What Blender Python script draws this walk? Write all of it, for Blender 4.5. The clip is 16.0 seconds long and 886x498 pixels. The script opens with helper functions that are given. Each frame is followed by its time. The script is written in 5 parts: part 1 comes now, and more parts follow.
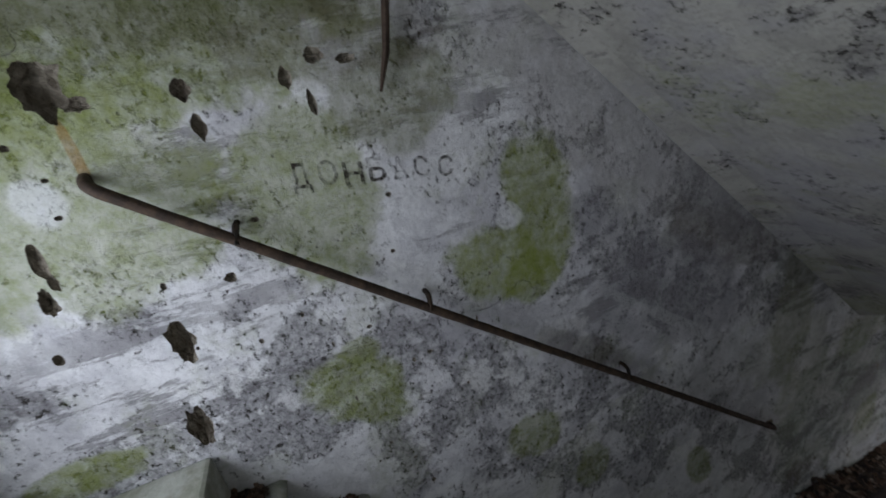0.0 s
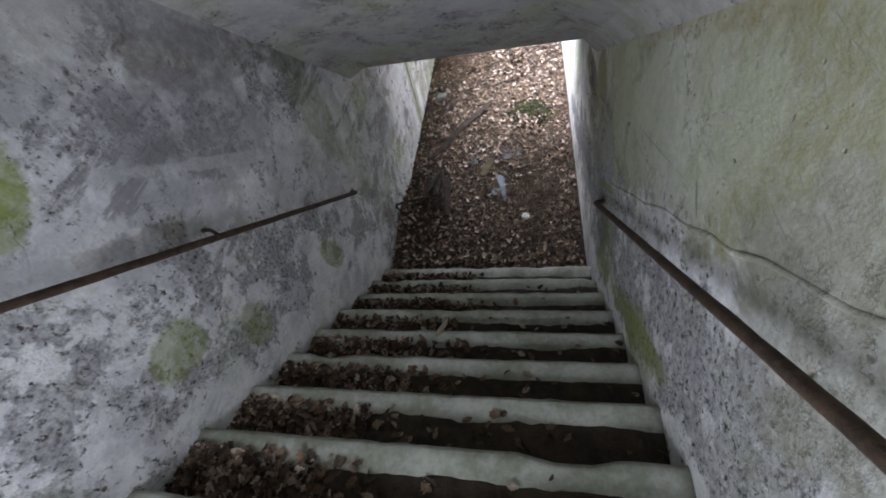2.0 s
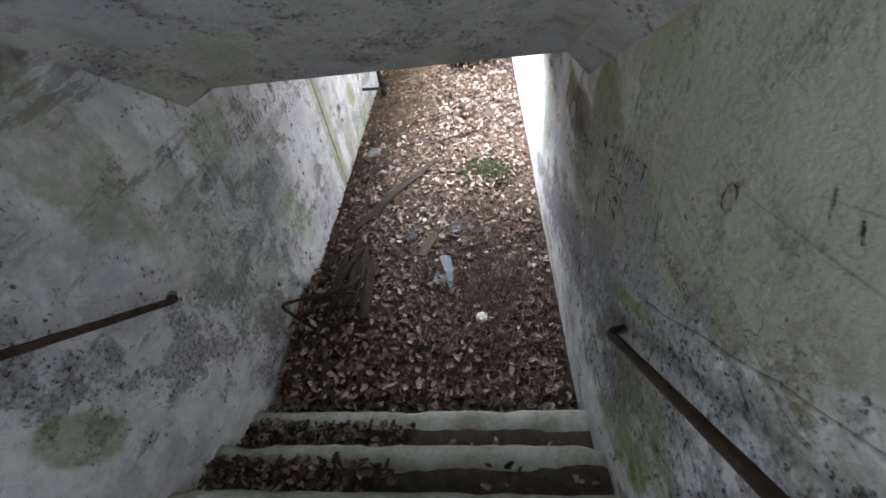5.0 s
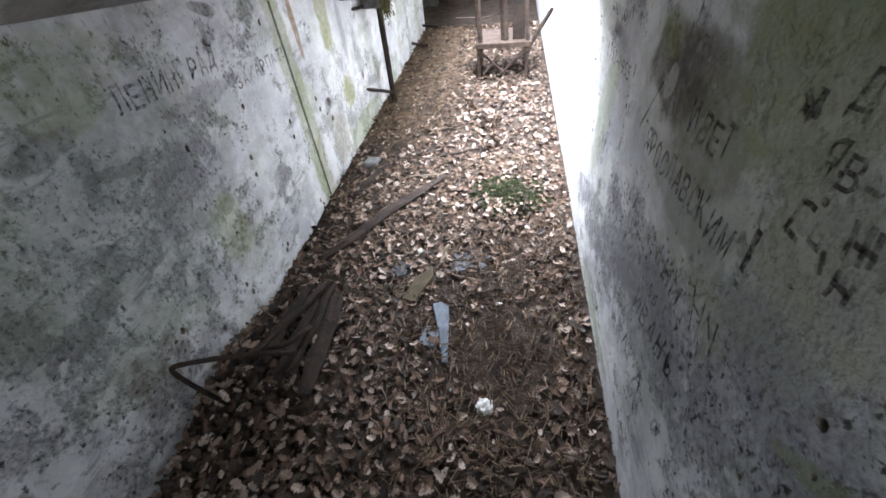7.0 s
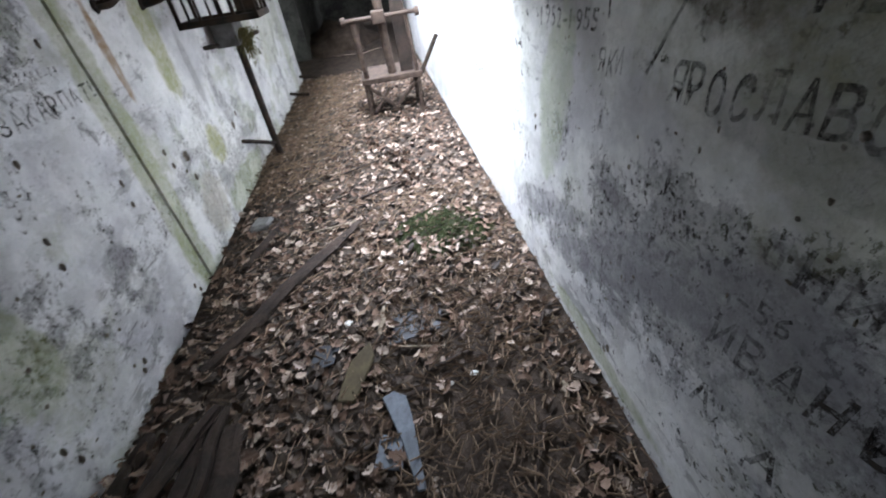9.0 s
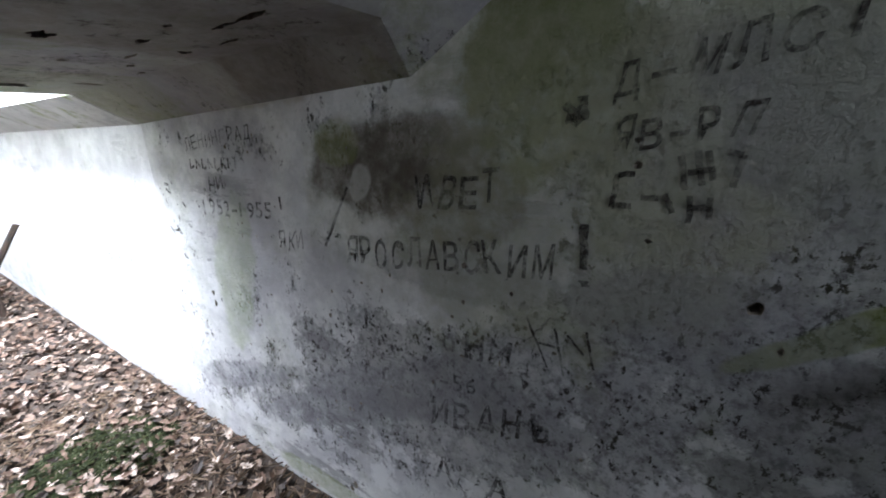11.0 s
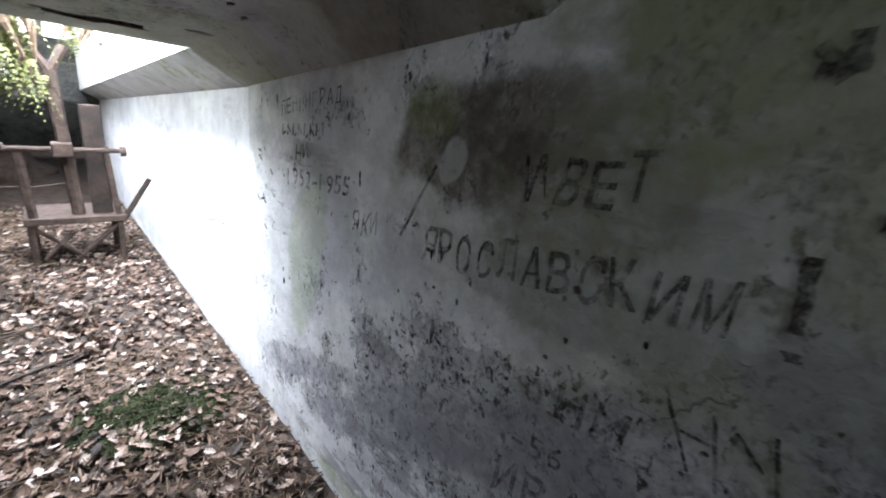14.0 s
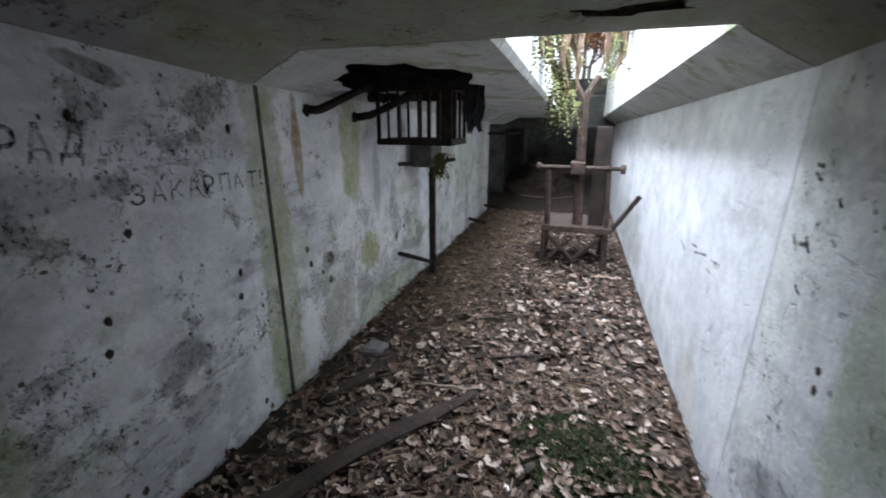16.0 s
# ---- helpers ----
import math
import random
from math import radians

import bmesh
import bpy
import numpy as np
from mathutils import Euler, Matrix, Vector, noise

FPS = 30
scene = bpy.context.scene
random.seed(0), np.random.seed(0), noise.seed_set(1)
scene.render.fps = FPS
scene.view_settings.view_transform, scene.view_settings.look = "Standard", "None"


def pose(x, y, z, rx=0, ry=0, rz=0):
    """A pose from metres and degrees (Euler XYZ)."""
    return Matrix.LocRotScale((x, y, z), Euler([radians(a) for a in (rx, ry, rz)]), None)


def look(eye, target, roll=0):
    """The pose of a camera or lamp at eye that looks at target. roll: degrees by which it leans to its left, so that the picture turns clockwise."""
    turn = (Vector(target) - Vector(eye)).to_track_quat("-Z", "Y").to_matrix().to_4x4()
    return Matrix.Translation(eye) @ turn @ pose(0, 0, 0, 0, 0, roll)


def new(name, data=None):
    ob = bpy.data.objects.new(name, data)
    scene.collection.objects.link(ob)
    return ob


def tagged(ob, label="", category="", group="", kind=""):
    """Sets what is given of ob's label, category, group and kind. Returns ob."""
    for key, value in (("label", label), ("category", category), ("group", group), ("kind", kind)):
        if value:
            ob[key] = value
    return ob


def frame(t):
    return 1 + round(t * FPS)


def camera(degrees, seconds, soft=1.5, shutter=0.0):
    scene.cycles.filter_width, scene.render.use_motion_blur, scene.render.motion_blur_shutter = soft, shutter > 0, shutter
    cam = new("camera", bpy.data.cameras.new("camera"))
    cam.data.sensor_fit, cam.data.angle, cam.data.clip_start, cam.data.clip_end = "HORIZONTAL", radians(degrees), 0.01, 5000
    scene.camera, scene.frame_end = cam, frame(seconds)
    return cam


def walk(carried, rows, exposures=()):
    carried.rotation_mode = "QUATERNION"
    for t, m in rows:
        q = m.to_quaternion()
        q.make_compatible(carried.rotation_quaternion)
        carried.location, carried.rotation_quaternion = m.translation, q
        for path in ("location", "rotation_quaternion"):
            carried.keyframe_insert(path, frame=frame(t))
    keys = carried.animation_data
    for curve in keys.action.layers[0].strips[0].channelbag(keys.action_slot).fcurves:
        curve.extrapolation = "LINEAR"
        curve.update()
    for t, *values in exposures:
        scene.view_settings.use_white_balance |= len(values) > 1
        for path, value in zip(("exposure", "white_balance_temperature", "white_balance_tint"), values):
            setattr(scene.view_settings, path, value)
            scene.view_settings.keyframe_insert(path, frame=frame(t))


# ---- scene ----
cam = camera(95.0, 16.0, soft=1.7, shutter=0.2)
PATH = [
    (0, 1.211, -2.117, 3.537, 67.46, 10.58, 68.13),
    (0.5, 1.211, -2.124, 3.486, 60.29, 12.46, 55.13),
    (1, 1.346, -2.077, 3.447, 49.43, 13.72, 36.82),
    (1.5, 1.366, -2.009, 3.436, 41.19, 12.81, 21.53),
    (2, 1.411, -1.954, 3.370, 35.35, 11.15, 5.91),
    (2.5, 1.452, -1.851, 3.289, 39.29, 8.52, 4.27),
    (3, 1.475, -1.653, 3.124, 37.75, 8.42, 4.50),
    (3.5, 1.420, -1.458, 2.967, 39.87, 6.15, 3.47),
    (4, 1.422, -1.266, 2.806, 41.33, 6.75, 1.93),
    (6.5, 1.409, -0.289, 2.000, 46.05, 6.16, 3.77),
    (7, 1.428, -0.133, 1.851, 47.79, 5.05, 7.26),
    (7.5, 1.322, 0.026, 1.705, 50.78, 2.85, 5.87),
    (8, 1.262, 0.159, 1.603, 48.83, 4.73, 4.51),
    (8.5, 1.272, 0.298, 1.489, 46.43, 7.78, -2.26),
    (9, 1.278, 0.363, 1.452, 53.09, 7.18, -9.40),
    (9.5, 1.168, 0.394, 1.426, 60.01, 5.67, -24.87),
    (10, 1.088, 0.353, 1.462, 63.82, 5.14, -38.93),
    (12.5, 1.033, 0.297, 1.565, 80.96, -4.63, -69.28),
    (13, 1.059, 0.288, 1.563, 79.86, -4.74, -68.47),
    (13.5, 1.090, 0.361, 1.523, 75.89, -5.02, -54.96),
    (14, 1.240, 0.484, 1.427, 73.49, -5.69, -43.15),
    (14.5, 1.420, 0.640, 1.332, 67.39, -7.17, -26.77),
    (15, 1.435, 0.717, 1.351, 65.61, -2.80, -15.73),
    (15.5, 1.336, 0.829, 1.363, 69.51, -1.41, -0.18),
    (16, 1.294, 1.003, 1.371, 72.56, -0.04, 17.70),
]
walk(cam, [(t, pose(x, y, z, rx, ry, rz)) for t, x, y, z, rx, ry, rz in PATH],
     exposures=[(0, -0.2, 6300, 13), (1, 0.5, 6200, 13), (1.5, 0.9, 6250, 14), (2.5, 1.2, 6300, 15), (4, 1.35, 6300, 14), (7, 1.6, 6050, 13), (8.5, 1.45, 6000, 12), (9.5, 0.6, 5950, 12), (10.2, 0.7, 5950, 12),
                (12.5, 1.7, 6000, 15), (13, 1.7, 6000, 15), (14, 1.0, 5950, 13), (15, 0.2, 5850, 12), (16, -0.2, 5850, 11)])

# plan, in metres: x across the passage, y along it, z up from its floor
W = 1.895            # clear width between the walls
H = 1.63             # flat ceiling of the passage at the joint
H_BREAK = 1.74       # and where the stair ceiling meets it
FALL = 0.03         # fall of the trench roof for each metre
Y_BREAK = 0.95       # where the sloping stair ceiling meets the flat one
SLOPE = 0.872        # fall of the stair
Y_JL, Y_JR = 2.50, 2.43   # expansion joint in the two walls
Y_OPEN = 2.47        # the roof slot begins
Y_END = 8.8          # the roof slot ends
Y_BACK = -3.2        # wall behind the landing
RISE, TREAD, STEPS = 0.218, 0.25, 11
Y_FOOT, Z_FOOT = 0.01, 0.21   # nosing of the lowest step
THICK = 0.45

# ---- light ----
world = bpy.data.worlds.new("overcast_sky")
scene.world = world
world.use_nodes = True
wn = world.node_tree
sky = wn.nodes.new("ShaderNodeTexSky")
sky.sky_type, sky.sun_disc = "NISHITA", False
sky.sun_elevation, sky.sun_rotation = radians(63), radians(-59)
sky.air_density, sky.dust_density = 1.0, 6.0
cloud = wn.nodes.new("ShaderNodeMix")
cloud.data_type = "RGBA"
cloud.inputs[0].default_value = 0.85
cloud.inputs[7].default_value = (11.5, 11.8, 12.2, 1)
wn.links.new(sky.outputs[0], cloud.inputs[6])
wn.links.new(cloud.outputs[2], wn.nodes["Background"].inputs[0])
wn.nodes["Background"].inputs[1].default_value = 0.15



def lamp(name, kind, energy, m, size=(1, 1), colour=(1, 1, 1), angle=0.5):
    data = bpy.data.lights.new(name, kind)
    data.energy, data.color = energy, colour
    if kind == "AREA":
        data.shape, data.size, data.size_y = "RECTANGLE", size[0], size[1]
    if kind == "SUN":
        data.angle = radians(angle)
    ob = new(name, data)
    ob.matrix_world = m
    return ob


lamp("sun", "SUN", 3.0, look((0, 0, 0), (0.42, -0.25, -0.87)), angle=25, colour=(0.97, 0.98, 1.0))
# daylight in the roof slot and in the entrance doorway
lamp("slot_daylight", "AREA", 430, Matrix.Translation((1.33, 4.45, 2.75)), (0.7, 3.9), (0.87, 0.92, 1.0))
lamp("door_daylight", "AREA", 34, look((0.62, Y_BACK - 0.3, 3.3), (1.6, -0.9, 1.7)), (0.9, 1.2), (0.84, 0.91, 1.0))

# ---- materials ----
class Nodes:
    """Short names for node building."""

    def __init__(self, name):
        self.m = bpy.data.materials.new(name)
        self.m.use_nodes = True
        self.t = self.m.node_tree
        self.bsdf = self.t.nodes["Principled BSDF"]
        self.co = self.t.nodes.new("ShaderNodeTexCoord").outputs["Object"]

    def link(self, a, b):
        if isinstance(a, bpy.types.NodeSocket):
            self.t.links.new(a, b)
        else:
            b.default_value = a

    def noise(self, scale, detail=4, rough=0.6, vec=None, stretch=None, shift=0.0):
        vec = vec or self.co
        if stretch or shift:
            mp = self.t.nodes.new("ShaderNodeMapping")
            mp.inputs["Scale"].default_value = stretch or (1, 1, 1)
            mp.inputs["Location"].default_value = (shift, shift * 0.7, shift * 1.3)
            self.t.links.new(vec, mp.inputs["Vector"])
            vec = mp.outputs[0]
        n = self.t.nodes.new("ShaderNodeTexNoise")
        n.inputs["Scale"].default_value, n.inputs["Detail"].default_value, n.inputs["Roughness"].default_value = scale, detail, rough
        self.t.links.new(vec, n.inputs["Vector"])
        return n.outputs[0]

    def cells(self, scale, feature="F1"):
        n = self.t.nodes.new("ShaderNodeTexVoronoi")
        n.feature = feature
        n.inputs["Scale"].default_value = scale
        self.t.links.new(self.co, n.inputs["Vector"])
        return n.outputs[0]

    def math(self, op, a, b=0.0, c=0.0):
        n = self.t.nodes.new("ShaderNodeMath")
        n.operation = op
        for k, v in enumerate((a, b, c)):
            self.link(v, n.inputs[k])
        return n.outputs[0]

    def step(self, v, lo, hi, out_lo=0.0, out_hi=1.0):
        n = self.t.nodes.new("ShaderNodeMapRange")
        n.interpolation_type = "SMOOTHSTEP"
        self.link(v, n.inputs[0])
        for k, x in enumerate((lo, hi, out_lo, out_hi)):
            n.inputs[k + 1].default_value = x
        return n.outputs[0]

    def mix(self, f, a, b, mode="MIX"):
        n = self.t.nodes.new("ShaderNodeMix")
        n.data_type, n.blend_type = "RGBA", mode
        self.link(f, n.inputs[0])
        for k, v in ((6, a), (7, b)):
            self.link((*v, 1) if isinstance(v, tuple) else v, n.inputs[k])
        return n.outputs[2]

    def axis(self, k):
        n = self.t.nodes.new("ShaderNodeSeparateXYZ")
        self.t.links.new(self.co, n.inputs[0])
        return n.outputs[k]

    def blot(self, cy, cz, a, b, turn, ragged, wobble, soft=0.25):
        """A stain with its own outline on a wall that runs along y."""
        mp = self.t.nodes.new("ShaderNodeMapping")
        mp.vector_type = "TEXTURE"
        mp.inputs["Location"].default_value = (0, cy, cz)
        mp.inputs["Rotation"].default_value = (radians(turn), 0, 0)
        mp.inputs["Scale"].default_value = (1000, a, b)
        self.t.links.new(self.co, mp.inputs["Vector"])
        ln = self.t.nodes.new("ShaderNodeVectorMath")
        ln.operation = "LENGTH"
        self.t.links.new(mp.outputs[0], ln.inputs[0])
        d = self.math("MULTIPLY_ADD", self.math("SUBTRACT", wobble, 0.5), ragged, ln.outputs["Value"])
        return self.step(d, 1.0 + soft, 1.0 - soft)

    def bump(self, height, strength, distance=0.01, normal=None):
        n = self.t.nodes.new("ShaderNodeBump")
        n.inputs["Strength"].default_value, n.inputs["Distance"].default_value = strength, distance
        self.link(height, n.inputs["Height"])
        if normal:
            self.t.links.new(normal, n.inputs["Normal"])
        self.t.links.new(n.outputs[0], self.bsdf.inputs["Normal"])
        return n.outputs[0]

    def done(self, colour, rough=0.85, metal=0.0):
        self.link((*colour, 1) if isinstance(colour, tuple) else colour, self.bsdf.inputs["Base Color"])
        self.link(rough, self.bsdf.inputs["Roughness"])
        self.bsdf.inputs["Metallic"].default_value = metal
        self.bsdf.inputs["Specular IOR Level"].default_value = 0.3
        return self.m


OLIVE, BROWN, GREY, DARK, RUST, WHITE = (0.205, 0.245, 0.05), (0.105, 0.085, 0.062), (0.24, 0.235, 0.25), (0.085, 0.08, 0.075), (0.30, 0.17, 0.05), (0.72, 0.73, 0.74)


def plaster(name, base, stains=(), grime=0.5, algae=0.3, low_line=None, pits=0.5, shift=0.0, bare=0.58, bias=0.06, rough=()):
    """Old limewashed concrete: worn wash, grey mould, peeled patches, green algae, and stains (y, z, a, b, turn, colour, strength)."""
    n = Nodes(name)
    mid, fine = n.noise(6, 6, 0.65, shift=shift + 3), n.noise(42, 6, 0.72, shift=shift + 5)
    mould = n.noise(4.4, 10, 0.72, shift=shift + 9)
    col = n.mix(n.step(mid, 0.35, 0.7), base, tuple(c * 0.78 for c in base))
    col = n.mix(n.step(fine, 0.5, 0.72, 0, 0.5), col, tuple(c * 0.62 for c in base))
    flake = n.step(n.noise(8.5, 9, 0.72, stretch=(1, 0.8, 1.15), shift=shift + 41), 0.52, 0.555)
    col = n.mix(n.math("MULTIPLY", flake, 0.4 * grime), col, tuple(c * 0.62 for c in base))
    # height over the foot of the wall, or over the line of the stair
    z = n.axis(2)
    over = z if low_line is None else n.math("SUBTRACT", z, n.math("MAXIMUM", n.math("MULTIPLY_ADD", n.axis(1), -SLOPE, low_line), 0.0))
    low = n.step(n.math("MULTIPLY_ADD", mid, -0.6, over), 0.85, 0.0)
    col = n.mix(n.step(n.noise(1.7, 7, 0.68, shift=shift + 13), 0.45, 0.62, 0, 0.6 * grime), col, (0.33, 0.325, 0.37))
    streak = n.noise(3.4, 9, 0.74, stretch=(1, 0.45, 2.2), shift=shift + 71)
    scar = n.math("MULTIPLY", n.step(streak, 0.53, 0.58), n.step(n.noise(1.3, 4, 0.6, shift=shift + 83), 0.47, 0.60, 0, 0.75 * grime))
    col = n.mix(scar, col, (0.17, 0.16, 0.17))
    drive = n.math("MULTIPLY_ADD", low, bias, mould)
    edge = n.noise(4.0, 5, 0.6, shift=shift + 61)
    for cy, cz, ra, rb, turn, amount in rough:
        drive = n.math("MULTIPLY_ADD", n.blot(cy, cz, ra, rb, turn, 1.2, edge, 0.45), amount, drive)
    peel = n.math("MULTIPLY", n.step(drive, bare - 0.012, bare + 0.045), n.step(fine, 0.32, 0.62, grime * 0.95, grime * 0.45))
    col = n.mix(peel, col, n.mix(n.step(fine, 0.3, 0.7), (0.060, 0.055, 0.056), (0.24, 0.23, 0.25)))
    speck = n.math("MULTIPLY", n.step(n.noise(44, 6, 0.75, stretch=(1, 1, 0.8), shift=shift), 0.56, 0.60), n.step(drive, bare - 0.09, bare + 0.0))
    col = n.mix(n.math("MULTIPLY", speck, min(1.0, grime * 1.25)), col, (0.045, 0.040, 0.036))
    lime = n.math("MULTIPLY", n.step(n.noise(3.7, 8, 0.7, shift=shift + 27), 0.55, 0.6), n.math("MULTIPLY", low, 0.7))
    col = n.mix(lime, col, tuple(min(0.8, c * 1.15) for c in base))
    green = n.step(n.noise(2.2, 8, 0.66, shift=shift + 17), 0.53, 0.60)
    col = n.mix(n.math("MULTIPLY", n.math("MULTIPLY", green, n.step(fine, 0.25, 0.6)), algae), col, OLIVE)
    wob, wob2 = n.noise(5.0, 8, 0.62, shift=shift + 21), n.noise(20, 6, 0.7, shift=shift + 24)
    for cy, cz, a, b, turn, colour, strength in stains:
        k = n.blot(cy, cz, a, b, turn, 1.7, wob, 0.16)
        k = n.math("MULTIPLY", k, n.step(wob2, 0.25, 0.72, strength, strength * 0.45))
        col = n.mix(k, col, colour)
    # hair cracks in the wash
    bent = n.t.nodes.new("ShaderNodeVectorMath")
    bent.operation = "ADD"
    warp = n.t.nodes.new("ShaderNodeTexNoise")
    warp.inputs["Scale"].default_value, warp.inputs["Detail"].default_value = 3.0, 5.0
    small = n.t.nodes.new("ShaderNodeVectorMath")
    small.operation = "SCALE"
    small.inputs["Scale"].default_value = 0.35
    n.t.links.new(n.co, warp.inputs["Vector"])
    n.t.links.new(warp.outputs["Color"], small.inputs[0])
    n.t.links.new(n.co, bent.inputs[0])
    n.t.links.new(small.outputs[0], bent.inputs[1])
    web = n.t.nodes.new("ShaderNodeTexVoronoi")
    web.feature = "DISTANCE_TO_EDGE"
    web.inputs["Scale"].default_value = 3.2
    n.t.links.new(bent.outputs[0], web.inputs["Vector"])
    crack = n.math("MULTIPLY", n.step(web.outputs["Distance"], 0.007, 0.002), n.step(n.noise(1.9, 3, 0.5, shift=shift + 51), 0.62, 0.70))
    col = n.mix(n.math("MULTIPLY", crack, 0.5), col, (0.09, 0.082, 0.075))
    pit = n.step(n.cells(19), 0.05, 0.11)
    pit = n.math("MAXIMUM", pit, n.step(n.noise(2.6, 2, 0.5, shift=shift + 31), 0.56, 0.5))
    col = n.mix(n.math("MULTIPLY", n.math("SUBTRACT", 1.0, pit), pits), col, (0.13, 0.12, 0.11))
    h = n.math("ADD", n.math("MULTIPLY", mid, 0.9), n.math("MULTIPLY", fine, 0.30))
    h = n.math("MULTIPLY_ADD", crack, -0.5, n.math("MULTIPLY_ADD", flake, -0.07 * min(1.0, grime), h))
    h = n.math("MULTIPLY_ADD", peel, -0.35, n.math("MULTIPLY_ADD", speck, -0.3, h))
    h = n.math("MULTIPLY_ADD", pit, 0.4, h)
    h = n.math("MULTIPLY_ADD", scar, -0.25, h)
    n.bump(h, 0.75, 0.012)
    return n.done(col, n.step(fine, 0.2, 0.8, 0.75, 0.95))


def plain(name, colour, second, scale=8.0, rough=0.8, metal=0.0, relief=0.4, distance=0.004, stretch=None, island=0.0):
    """A surface of two mingled tones with fine relief."""
    n = Nodes(name)
    a, f = n.noise(scale, 6, 0.65, stretch=stretch), n.noise(scale * 7, 5, 0.7, stretch=stretch)
    col = n.mix(n.step(n.math("MULTIPLY_ADD", f, 0.4, n.math("MULTIPLY", a, 0.75)), 0.4, 0.75), colour, second)
    if island:
        g = n.t.nodes.new("ShaderNodeNewGeometry")
        col = n.mix(1.0, col, n.mix(g.outputs["Random Per Island"], (1 - island,) * 3, (1 + island,) * 3), "MULTIPLY")
    n.bump(n.math("MULTIPLY_ADD", f, 0.5, a), relief, distance)
    return n.done(col, rough, metal)


m_left = plaster("limewash_left", (0.80, 0.80, 0.82), [
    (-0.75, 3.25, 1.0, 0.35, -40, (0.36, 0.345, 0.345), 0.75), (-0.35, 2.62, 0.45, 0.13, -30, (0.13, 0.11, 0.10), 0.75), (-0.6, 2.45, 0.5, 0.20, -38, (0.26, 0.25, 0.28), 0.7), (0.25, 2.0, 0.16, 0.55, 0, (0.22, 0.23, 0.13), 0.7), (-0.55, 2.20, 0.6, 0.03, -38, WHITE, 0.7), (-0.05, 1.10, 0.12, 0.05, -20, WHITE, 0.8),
    (-2.75, 3.45, 0.45, 0.30, 0, OLIVE, 0.8), (-2.45, 3.78, 0.65, 0.24, 0, OLIVE, 0.8), (-2.10, 3.30, 0.20, 0.27, 0, OLIVE, 0.8), (-1.80, 3.52, 0.18, 0.14, 0, (0.14, 0.15, 0.05), 0.8), (-2.2, 3.85, 0.5, 0.12, 0, (0.10, 0.10, 0.045), 0.7),
    (-1.33, 3.05, 0.13, 0.30, 8, OLIVE, 0.95), (-1.54, 2.90, 0.17, 0.15, -25, OLIVE, 0.95), (-1.40, 2.80, 0.12, 0.10, 0, OLIVE, 0.9), (-1.475, 3.06, 0.055, 0.05, 0, WHITE, 0.9),
    (-2.13, 2.6, 0.20, 0.13, -35, OLIVE, 0.85), (-2.09, 2.76, 0.06, 0.05, 0, OLIVE, 0.7), (-1.48, 2.03, 0.14, 0.13, -30, OLIVE, 0.8),
    (-1.18, 1.64, 0.10, 0.13, 0, OLIVE, 0.7), (-0.43, 1.17, 0.09, 0.17, 20, OLIVE, 0.75), (-2.91, 2.69, 0.16, 0.06, 0, OLIVE, 0.9),
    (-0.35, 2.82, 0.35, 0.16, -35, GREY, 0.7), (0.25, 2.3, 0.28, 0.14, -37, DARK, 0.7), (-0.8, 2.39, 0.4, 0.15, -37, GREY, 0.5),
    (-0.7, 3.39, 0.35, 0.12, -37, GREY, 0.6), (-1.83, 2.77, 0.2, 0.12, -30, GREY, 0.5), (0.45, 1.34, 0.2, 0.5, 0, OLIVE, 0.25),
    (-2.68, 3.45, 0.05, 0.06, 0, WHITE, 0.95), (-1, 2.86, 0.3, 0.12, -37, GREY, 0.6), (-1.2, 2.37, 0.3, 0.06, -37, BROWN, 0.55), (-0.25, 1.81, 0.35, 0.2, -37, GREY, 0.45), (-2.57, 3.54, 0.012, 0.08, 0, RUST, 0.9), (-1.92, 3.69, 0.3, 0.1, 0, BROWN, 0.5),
    (0.86, 0.99, 0.55, 0.55, 0, (0.22, 0.25, 0.20), 0.6), (1.31, 0.89, 0.30, 0.20, 0, GREY, 0.6), (1.36, 0.59, 0.14, 0.16, 0, OLIVE, 0.55),
    (1.61, 1.19, 0.25, 0.05, 0, GREY, 0.55), (1.94, 0.52, 0.12, 0.08, 30, GREY, 0.7), (1.98, 0.32, 0.10, 0.06, 20, GREY, 0.6),
    (2.46, 0.84, 0.08, 1.0, 0, (0.30, 0.32, 0.15), 0.7), (2.46, 0.19, 0.10, 0.2, 0, OLIVE, 0.5), (1.86, 1.51, 0.10, 0.03, -20, DARK, 0.8),
    (1.01, 1.49, 0.3, 0.15, 0, OLIVE, 0.4), (0.61, 0.39, 0.2, 0.15, 0, BROWN, 0.6), (0.81, 1.34, 0.12, 0.05, 0, DARK, 0.6)],
    grime=0.9, algae=0.22, low_line=0.8, shift=2.0, bare=0.575, bias=0.0,
    rough=((-1.1, 1.86, 1.9, 0.34, -37, 0.10), (0.86, 0.69, 0.75, 0.6, 0, 0.10), (-0.55, 2.53, 1.0, 0.30, -37, 0.06), (-2.5, 2.63, 0.6, 0.16, 0, 0.10), (-2.33, 3.73, 0.6, 0.2, 0, 0.05), (1.96, 0.39, 0.3, 0.2, 20, 0.07)))
